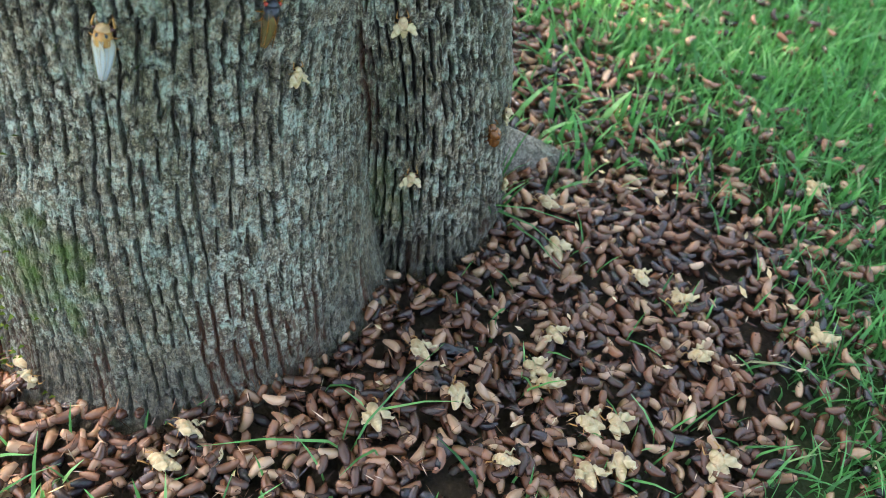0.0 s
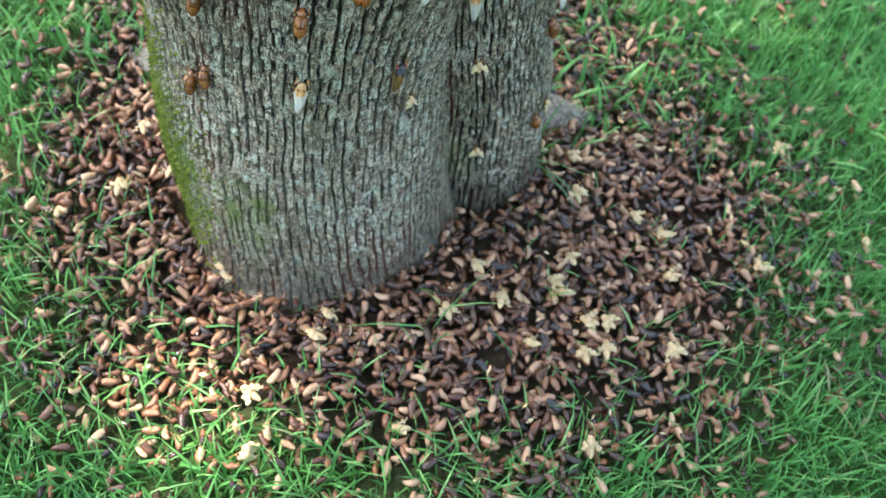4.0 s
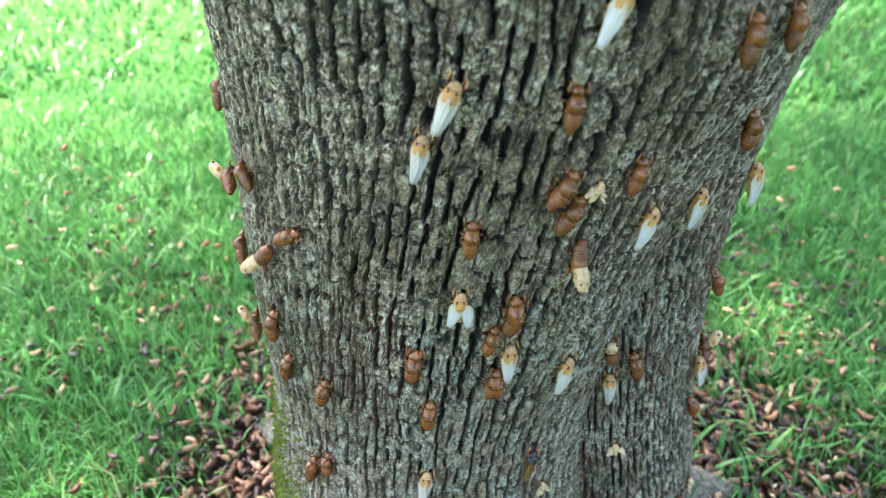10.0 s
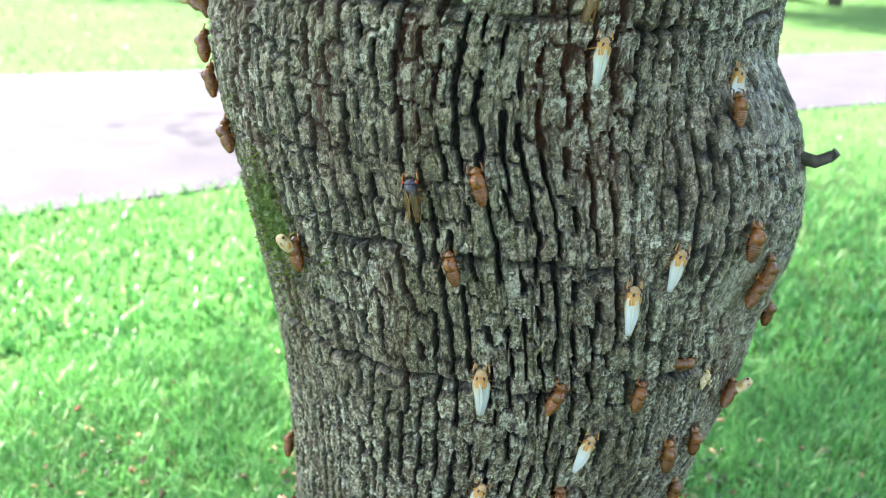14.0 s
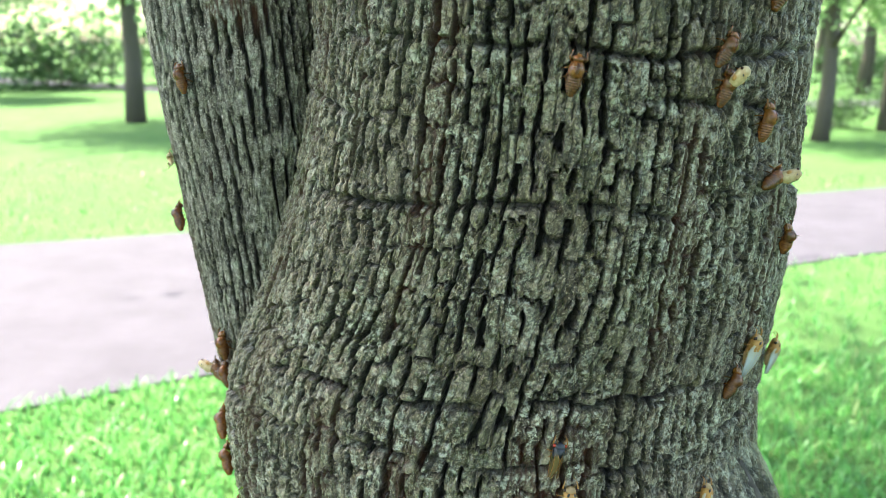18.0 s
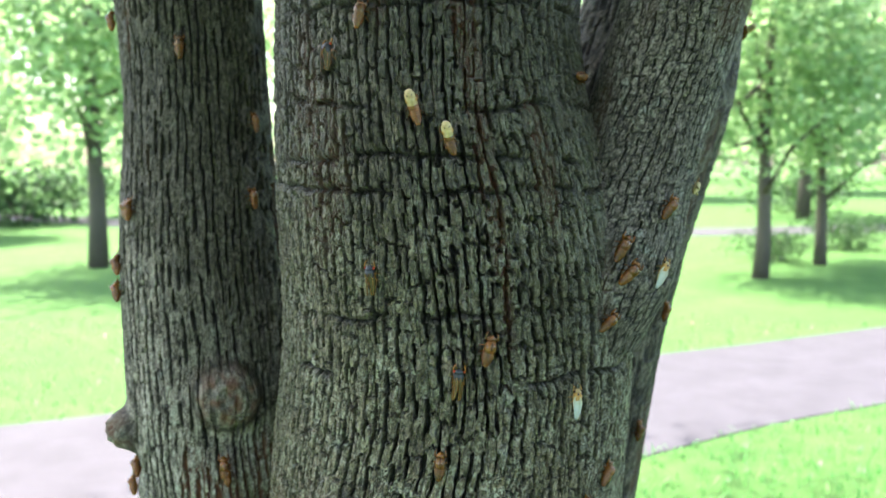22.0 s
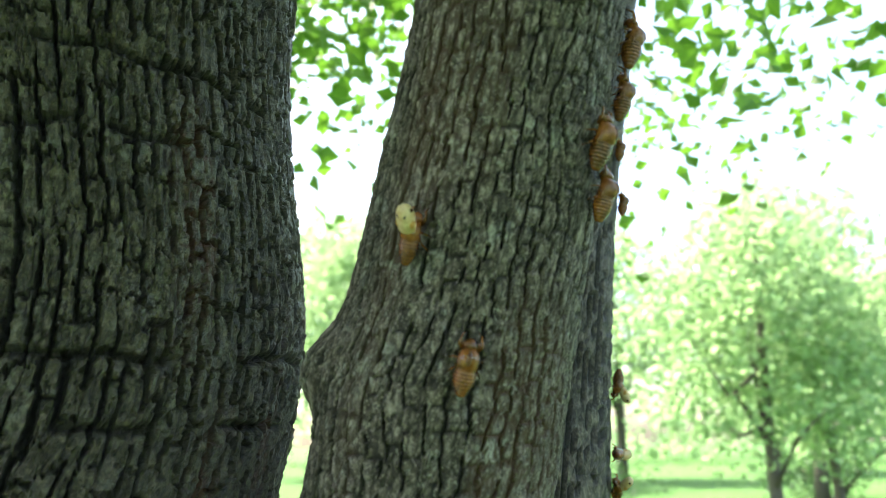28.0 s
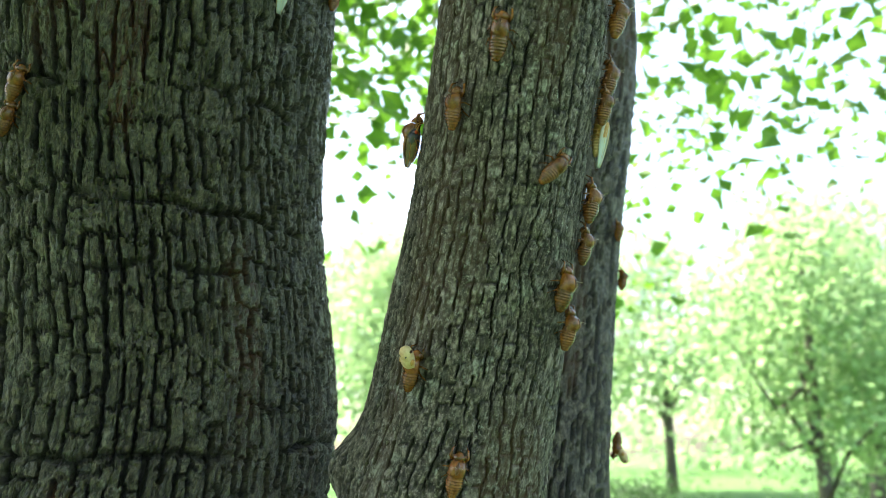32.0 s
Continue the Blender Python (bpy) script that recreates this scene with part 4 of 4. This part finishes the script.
def husk_thing():
    t = tagged(new("cicada_husk"), "empty brown cicada husk lying on the ground", "cicada shell", "husks on the ground")
    rows = husk_rows(0.6, 19)
    part("thorax", lathe(rows[:8], 9, 0.9), HUSK_ONE, t)
    part("abdomen", lathe(rows[7:], 9, 0.9), HUSK_ONE, t)
    for s in (-1, 1):
        part("leg", rod([(s * 3 * MM, 6 * MM, 3 * MM), (s * 6.5 * MM, 8 * MM, 4 * MM), (s * 6 * MM, 12 * MM, 2 * MM)], 0.7 * MM, 0.3 * MM, 4), HUSK_ONE, t)
    return t


rng = np.random.default_rng(3)


def off_trunk(x, y):
    (mx,), (my,), (mr,) = shape("main", np.array([0.05]))
    (lx,), (ly,), (lr,) = shape("lobe", np.array([0.06]))
    return (np.hypot(x - mx, y - my) > mr + 0.012) & (np.hypot(x - lx, y - ly) > lr + 0.02)


def scatter(n, x0, x1, y0, y1, chance):
    out = np.zeros((0, 2))
    while len(out) < n:
        p = rng.uniform((x0, y0), (x1, y1), (n, 2))
        ok = (rng.random(n) < chance(p[:, 0], p[:, 1])) & off_trunk(p[:, 0], p[:, 1])
        out = np.concatenate([out, p[ok]])
    return out[:n]


def husk_chance(x, y):
    d = np.hypot(x + 0.06, y - 0.5)
    return 0.9 * litter(x, y) + 0.46 * np.exp(-np.maximum(d - 0.42, 0) / 0.26) * (0.10 + 0.90 * smooth01(vnoise(x * 6, y * 6, 72), -0.2, 0.4))


base_husk = husk_thing()
NEAR = scatter(270, -0.42, 0.36, 0.12, 0.44, husk_chance)
for k, (x, y) in enumerate(NEAR):
    z = float(ground_height(np.array(x), np.array(y))) + 0.004 + 0.014 * float(litter(np.array(x), np.array(y))) * (0.35 + 0.65 * rng.random())
    m = pose(x, y, z, rng.normal(0, 22), rng.normal(0, 70), rng.uniform(0, 360)) @ Matrix.Scale(rng.uniform(0.82, 1.1) * HUSK_SIZE, 4)
    if k == 0:
        base_husk.matrix_basis = m
    else:
        copy_thing(base_husk, pose(0, 0, 0)).matrix_basis = m

# the rest of the litter, joined
templates = []
for bend in (0.2, 0.9, 1.5):
    bm = lathe(husk_rows(bend)[::2], 6, 0.9)
    bmesh.ops.triangulate(bm, faces=bm.faces)
    bm.verts.index_update()
    templates.append((np.array([v.co[:] for v in bm.verts]), np.array([[v.index for v in f.verts] for f in bm.faces])))
    bm.free()
vs, fs, off = [], [], 0
for x, y in scatter(7400, -1.15, 1.15, -0.3, 1.6, husk_chance):
    v, f = templates[rng.integers(3)]
    z = float(ground_height(np.array(x), np.array(y))) + 0.001 + 0.012 * float(litter(np.array(x), np.array(y))) * rng.random() + 0.026 * (1 - float(litter(np.array(x), np.array(y)))) * rng.random()
    m = np.array(pose(x, y, z, rng.normal(0, 25), rng.normal(0, 80), rng.uniform(0, 360)) @ Matrix.Scale(rng.uniform(0.75, 1.1) * HUSK_SIZE, 4))
    vs.append(v @ m[:3, :3].T + m[:3, 3]); fs.append(f + off); off += len(v)
tagged(sheet("husk_litter", np.concatenate(vs), np.concatenate(fs), HUSK), "thick litter of brown cicada husks in the grass", "cicada shells", kind="stuff")

# legs, splinters and wing scraps between the husks
def scraps(name, n, long, wide, mat, label):
    p = scatter(n, -0.9, 0.95, -0.3, 1.4, husk_chance)
    q = rng.normal(0, 1, (n, 3)) * np.array([1, 1, 0.35]); q /= np.linalg.norm(q, axis=1)[:, None]
    d = np.cross(q, rng.normal(0, 1, (n, 3))); d /= np.linalg.norm(d, axis=1)[:, None]
    c = np.stack([p[:, 0], p[:, 1], 0.012 + 0.012 * rng.random(n)], -1)
    s = (long * rng.uniform(0.5, 1.1, n))[:, None]; w = wide * s / long
    v = np.stack([c - q * s * 0.5, c - d * w * 0.5, c + d * w * 0.5, c + q * s * 0.5], 1).reshape(-1, 3)
    o = (np.arange(n) * 4)[:, None]
    return tagged(sheet(name, v, np.concatenate([o + np.array((0, 1, 2)), o + np.array((1, 3, 2))], 0), mat, smooth=False), label, "insect scraps", kind="stuff")


scraps("leg_scraps", 5000, 0.013, 0.0012, HUSK, "thin brown leg scraps among the husks")
scraps("wing_scraps", 200, 0.014, 0.005, CREAM, "small pale wing scraps among the husks")

# pale dead cicadas among the husks: x, y, turn
PALE = [(-0.111, 0.288, 70), (-0.121, 0.261, 75), (0.021, 0.310, 20), (0.081, 0.334, -10), (0.150, 0.366, 60), (0.160, 0.348, 100), (0.187, 0.317, 80), (0.210, 0.322, 50), (0.209, 0.283, 0), (0.181, 0.273, 10), (0.288, 0.447, 130), (0.253, 0.472, 70), (0.179, 0.498, 10), (0.170, 0.398, 30), (0.410, 0.418, 120), (0.054, 0.373, 40), (0.120, 0.280, 80), (0.176, 0.556, 60), (0.329, 0.891, 40), (0.294, 0.390, 90), (-0.232, 0.340, 80), (0.467, 0.615, 20), (-0.430, 0.380, 10), (0.554, 0.471, 0), (0.182, 0.168, 0), (-0.018, 0.167, 90), (-0.173, 0.133, 120), (-0.372, 0.426, 0), (-0.366, 0.516, 20), (-0.319, 0.455, 0), (-0.178, 0.190, 60), (0.287, 0.294, 20)]
pale_first = crumpled("dead_cicada", "pale dead cicada with crumpled wings lying among brown husks")
tagged(pale_first, group="dead cicadas on the ground")
for k, (x, y, turn) in enumerate(PALE):
    m = pose(x, y, 0.014, rng.normal(0, 15), rng.normal(0, 35), turn) @ Matrix.Scale(rng.uniform(0.9, 1.15) * BUG_SIZE, 4)
    if k == 0:
        pale_first.matrix_basis = m
    else:
        copy_thing(pale_first, pose(0, 0, 0)).matrix_basis = m


# ---------------------------------------------------------------- grass
def blades(name, pts, tall, wide, mat, label, seed, lay=0.5):
    r = np.random.default_rng(seed)
    n = len(pts)
    p = np.array(pts)
    h = tall * r.uniform(0.45, 1.15, n); w = wide * r.uniform(0.6, 1.2, n)
    a = r.uniform(0, math.tau, n); lean = r.uniform(0.1, lay + 0.5, n)
    side = np.stack([-np.sin(a), np.cos(a), np.zeros(n)], -1)
    fwd = np.stack([np.cos(a), np.sin(a), np.zeros(n)], -1)
    base = np.stack([p[:, 0], p[:, 1], ground_height(p[:, 0], p[:, 1]) - 0.004], -1)
    lev = []
    for t, k in ((0, 1.0), (0.4, 0.9), (0.75, 0.6), (1.0, 0.06)):
        c = base + fwd * (h * lean * t ** 1.8)[:, None] + np.array([0, 0, 1]) * (h * (t - 0.35 * lean * t ** 2.5))[:, None]
        lev += [c - side * (w * k * 0.5)[:, None], c + side * (w * k * 0.5)[:, None]]
    v = np.stack(lev, 1).reshape(-1, 3)
    o = (np.arange(n) * 8)[:, None]
    f = np.concatenate([o + np.array(q) for q in ((0, 1, 3, 2), (2, 3, 5, 4), (4, 5, 7, 6))], 0)
    return tagged(sheet(name, v, f, mat), label, "grass", kind="stuff")


def lawn_chance(x, y):
    return np.clip((1 - litter(x, y)) ** 1.3 * (0.6 + 0.4 * vnoise(x * 9, y * 9, 91)), 0, 1) + 0.035 * smooth01(vnoise(x * 16, y * 16, 92), 0.0, 0.5)


blades("lawn_grass", scatter(95000, -1.25, 1.35, -0.25, 1.75, lawn_chance), 0.050, 0.0032, GRASS, "lush green lawn grass round the tree", 1)
blades("lawn_grass_outer", scatter(26000, -2.4, 2.4, 0.6, 3.4, lambda x, y: 0.9 * ~ON_ROAD(x, y)), 0.058, 0.007, GRASS, "lush green lawn grass behind the tree", 4)
far_pts = rng.uniform(0, 1, (22000, 2)) ** np.array([1, 1.5])
ang = radians(20) + far_pts[:, 0] * radians(140)
dist = 2.0 + far_pts[:, 1] * 9
fx, fy = np.cos(ang) * dist, np.sin(ang) * dist * 0.8 + 0.3
off_road = ~ON_ROAD(fx, fy)
blades("lawn_grass_beyond", np.stack([fx, fy], -1)[off_road], 0.075, 0.012, GRASS, "lawn grass stretching away behind the tree", 2)
tuft = [(0.10 + rng.normal(0, 0.02), 0.56 + rng.normal(0, 0.02)) for _ in range(46)] + [(-0.02 + rng.normal(0, 0.03), 0.31 + rng.normal(0, 0.02)) for _ in range(7)]
blades("grass_tuft", tuft, 0.095, 0.003, GRASS, "long grass blades at the foot of the trunk", 3, 0.9)

# ---------------------------------------------------------------- moss, dead twig, surface roots
ms = []
for a0, h0, sa, sh, n in ((-150, 0.115, 13, 0.08, 2600), (-139, 0.849, 7, 0.035, 700)):
    th = np.radians(rng.normal(a0, sa, n)); zz = np.clip(rng.normal(h0, sh, n), 0.01, 3)
    co = stem_surface("main", th, zz)[0]
    nrm = np.stack([np.cos(th), np.sin(th), np.zeros(n)], -1)
    s = rng.uniform(0.002, 0.005, n)[:, None]
    tang = np.stack([-np.sin(th), np.cos(th), np.zeros(n)], -1)
    up = np.array([0, 0, 1.0])
    ms.append(np.stack([co - tang * s * 0.5, co + tang * s * 0.5, co + nrm * s * 1.1 + up * s * rng.uniform(-0.6, 0.9, (n, 1))], 1).reshape(-1, 3))
ms = np.concatenate(ms)
tagged(sheet("moss", ms, np.arange(len(ms)).reshape(-1, 3), MOSS, tree, smooth=False), "yellow-green moss", kind="stuff")
m_ = on_stem("main", 0.910, -30, 0)
part("twig_stub", rod([m_ @ Vector(p) for p in ((0, 0.075, -0.004), (0.002, 0.045, 0.008), (0.004, 0.018, 0.012), (0.006, 0.004, 0.020), (0.009, -0.001, 0.032), (0.011, 0.002, 0.042), (0.011, 0.006, 0.047))], 0.0075, 0.0042, 8), TWIG, tree, "dead twig stub")
for pts, r0 in (([(0.0, 0.58, 0.06), (0.13, 0.63, 0.012), (0.22, 0.65, -0.022)], 0.042), ([(-0.22, 0.56, 0.08), (-0.34, 0.62, 0.02), (-0.43, 0.66, -0.025)], 0.045)):
    q = [Vector(pts[0]).lerp(Vector(pts[1]), t) for t in (0, 0.5)] + [Vector(pts[1]).lerp(Vector(pts[2]), t) for t in (0, 0.5, 1)]
    part("root", rod(q, r0, r0 * 0.4, 10), BARK_SMOOTH, tree, "grey surface root")


# ---------------------------------------------------------------- leaves and far trees
def leaf_cloud(centres, size, per, leaf, seed, flat=0.7):
    """Many folded leaves round clump centres."""
    r = np.random.default_rng(seed)
    c = np.repeat(np.array(centres), per, 0)
    n = len(c)
    p = c[:, :3] + r.normal(0, 1, (n, 3)) * np.array([1, 1, flat]) * size * 0.5
    q = r.normal(0, 1, (n, 3)); q[:, 2] *= 0.6; q /= np.linalg.norm(q, axis=1)[:, None]
    d = np.cross(q, r.normal(0, 1, (n, 3))); d /= np.linalg.norm(d, axis=1)[:, None]
    nn = np.cross(q, d)
    s = (leaf * r.uniform(0.6, 1.2, n))[:, None]
    v = np.stack([p - q * s * 0.5, p + d * s * 0.42 - q * s * 0.05 + nn * s * 0.1, p + q * s * 0.55 - nn * s * 0.08, p - d * s * 0.42 - q * s * 0.05 + nn * s * 0.1], 1).reshape(-1, 3)
    o = (np.arange(n) * 4)[:, None]
    return v, np.concatenate([o + np.array((0, 1, 2)), o + np.array((0, 2, 3))], 0)


# this tree's own crown, above the limbs
r_ = np.random.default_rng(21)
cl = []
while len(cl) < 420:
    x, y, z = r_.uniform(-5, 5), r_.uniform(-4.5, 5.5), r_.uniform(3.3, 7.5)
    d = math.hypot((x - 0.7) / 3.9, (y - 0.5) / 4.3)
    if d < 1 and z > 3.5 + 0.5 * math.sin(x * 1.7 + y) - 0.5 * d and z < 7.4 - 2.6 * d * d:
        if x < 1.2 or y < -0.5 or len(cl) % 2:
            cl.append((x, y, z))
        else:
            cl.append((-x * 0.3, y, z))
cl += [(-2.6, 4.2, 3.5), (-2.9, 4.6, 3.7), (1.1, 4.0, 3.9), (1.5, 4.4, 3.7), (3.2, 4.6, 4.0), (2.9, 3.9, 3.8)]
cl += [(0.03, 2.87, 3.42), (0.2, 3.5, 3.46), (-0.04, 3.92, 3.45), (0.11, 4.56, 3.4), (0.29, 3.61, 3.71), (0.91, 2.42, 3.2), (1.53, 2.93, 3.38), (-0.21, 5.01, 3.17), (0.22, 5.62, 3.24)]
# unseen clumps over the trunk, added to keep direct sun off it
for k in range(130):
    cl.append((r_.normal(-1.7, 0.7), r_.normal(1.5, 0.65), r_.uniform(4.2, 6.0)))
# more unseen clumps, added to shade the rear limb
for k in range(16):
    cl.append((r_.normal(-0.6, 0.3), r_.normal(1.5, 0.3), r_.uniform(4.0, 4.9)))
# unseen low leaves close before the trunk, added to shade its upper part
for k in range(45):
    cl.append((r_.uniform(-1.3, 0.3), r_.uniform(-1.4, -0.35), r_.uniform(3.0, 3.7)))
# unseen low boughs on the near side, added to block sky light
for k in range(70):
    cl.append((r_.uniform(-1.6, 0.9), r_.uniform(-3.8, -0.4), r_.uniform(2.9, 3.8)))
# unseen boughs to the right, added to dim the trunk's right side
for k in range(16):
    cl.append((r_.uniform(0.9, 3.4), r_.uniform(-2.5, 0.3), r_.uniform(2.5, 3.9)))
GAPS = [(-0.22, 0.16, 0.085), (0.29, 0.96, 0.07)]
v, f = leaf_cloud(cl, 0.75, 66, 0.085, 22)
# the boughs end above head height round the stems
mid = v[f].mean(1)
# gaps that let the sun through to the grass, before and behind the trunk
to_sun = np.array([math.sin(radians(SUN_TURN)) * math.cos(radians(SUN_UP)), math.cos(radians(SUN_TURN)) * math.cos(radians(SUN_UP)), math.sin(radians(SUN_UP))])
lit = np.zeros(len(mid), bool)
for gx, gy, size in GAPS:
    off = mid - np.array([gx, gy, 0.0])
    lit |= np.linalg.norm(off - (off @ to_sun)[:, None] * to_sun, axis=1) < size * r_.uniform(0.6, 1.25, len(mid))
f, mid = f[~lit], mid[~lit]
f = f[~((np.abs(mid[:, 0]) < 1.5) & (mid[:, 1] > -1.8) & (mid[:, 1] < 1.6) & (mid[:, 2] < 3.0))]
crown = tagged(sheet("crown", v, f, LEAF, tree, smooth=False), "broad green leafy crown", kind="stuff")
for p in cl[::26]:
    stem = ("main", "left", "right", "rear")[int(abs(p[0] * 7)) % 4]
    t_, tx, ty, _ = STEMS[stem][-1]
    a, b = Vector((tx, ty, t_ - 0.1)), Vector(p)
    part("branch", rod([a, a.lerp(b, 0.35) + Vector((0, 0, 0.25)), a.lerp(b, 0.7) + Vector((0, 0, 0.15)), b], 0.045, 0.01, 6), BARK_SMOOTH, tree)


woods = []
for k in range(420):
    a_ = radians(r_.uniform(15, 165)); d_ = r_.uniform(55, 75)
    woods.append((math.cos(a_) * d_, math.sin(a_) * d_, abs(r_.normal(3.5, 3.0))))
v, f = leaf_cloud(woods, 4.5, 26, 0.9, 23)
tagged(sheet("far_woods", v, f, HAZY_LEAF, smooth=False), "far line of green woods behind the park", "woods", kind="stuff")


def park_tree(seed, tall, crown_r, low, mat, dense=150):
    r = np.random.default_rng(seed)
    t = tagged(new("park_tree"), "distant leafy park tree on the lawn", "tree", "trees across the lawn")
    part("trunk", rod([(0, 0, -0.1), (0.03, 0, tall * 0.12), (0, 0.05, tall * 0.4), (0.05, 0, tall * 0.8)], tall * 0.024, tall * 0.008, 9), TWIG, t)
    cs = []
    while len(cs) < dense:
        p = r.normal(0, 1, 3); p /= np.linalg.norm(p); p *= r.uniform(0.45, 1.0)
        h = low + (p[2] * 0.5 + 0.5) * (tall - low)
        w = crown_r * (1.0 - 0.35 * (p[2] * 0.5 + 0.5)) * (0.8 + 0.3 * r.random())
        cs.append((p[0] * w, p[1] * w, h))
    for k in range(7):
        c = cs[k * 9]
        part("limb", rod([(0, 0, tall * (0.22 + 0.05 * k)), (c[0] * 0.5, c[1] * 0.5, (tall * 0.25 + c[2]) * 0.52), c], tall * 0.009, tall * 0.002, 5), TWIG, t)
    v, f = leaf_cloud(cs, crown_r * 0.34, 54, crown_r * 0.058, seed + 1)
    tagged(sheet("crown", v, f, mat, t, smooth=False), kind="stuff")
    return t


ta = park_tree(301, 5.6, 2.1, 1.7, HAZY_LEAF)
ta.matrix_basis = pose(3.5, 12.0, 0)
tb = park_tree(302, 7.5, 2.9, 2.0, HAZY_LEAF, 140)
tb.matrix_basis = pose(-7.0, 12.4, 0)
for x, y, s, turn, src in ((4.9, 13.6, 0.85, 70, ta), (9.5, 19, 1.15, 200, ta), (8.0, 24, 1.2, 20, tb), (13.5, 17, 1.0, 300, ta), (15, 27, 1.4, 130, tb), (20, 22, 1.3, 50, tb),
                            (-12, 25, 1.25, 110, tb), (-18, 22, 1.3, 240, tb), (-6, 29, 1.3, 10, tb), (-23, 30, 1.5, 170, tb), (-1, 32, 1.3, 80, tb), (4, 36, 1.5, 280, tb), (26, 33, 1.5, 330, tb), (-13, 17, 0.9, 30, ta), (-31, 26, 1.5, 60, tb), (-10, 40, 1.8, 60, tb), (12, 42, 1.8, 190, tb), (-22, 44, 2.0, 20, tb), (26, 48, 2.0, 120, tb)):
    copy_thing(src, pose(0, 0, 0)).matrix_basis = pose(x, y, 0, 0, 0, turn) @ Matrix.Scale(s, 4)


def shrub(seed, wide, tall):
    r = np.random.default_rng(seed)
    cs = [(r.normal(0, wide * 0.35), r.normal(0, wide * 0.3), abs(r.normal(tall * 0.45, tall * 0.25))) for _ in range(50)]
    v, f = leaf_cloud(cs, 0.7, 36, 0.16, seed + 1)
    s = tagged(new("shrub"), "dense dark green shrub at the lawn's edge", "shrub", "shrubs across the lawn")
    tagged(sheet("foliage", v, f, DARK_LEAF, s, smooth=False), kind="stuff")
    for k in range(6):
        a = k * math.tau / 6
        part("stem", rod([(0.1 * math.cos(a), 0.1 * math.sin(a), -0.03), (wide * 0.12 * math.cos(a), wide * 0.12 * math.sin(a), tall * 0.3), (wide * 0.26 * math.cos(a), wide * 0.26 * math.sin(a), tall * 0.6)], 0.03, 0.012, 5), TWIG, s)
    return s


sh = shrub(401, 3.0, 1.8)
sh.matrix_basis = pose(-13.5, 20.5, 0)
for x, y, s, turn in ((-11.0, 24, 1.0, 90), (-17, 19, 1.1, 200), (4.3, 14.2, 0.32, 40), (6.2, 16, 0.4, 10), (2.0, 26, 0.7, 150), (11, 21, 0.6, 60), (9, 27, 0.8, 10)):
    copy_thing(sh, pose(0, 0, 0)).matrix_basis = pose(x, y, 0, 0, 0, turn) @ Matrix.Scale(s, 4)


def motions():
    return None  # the cicadas rest; the camera alone moves


motions()
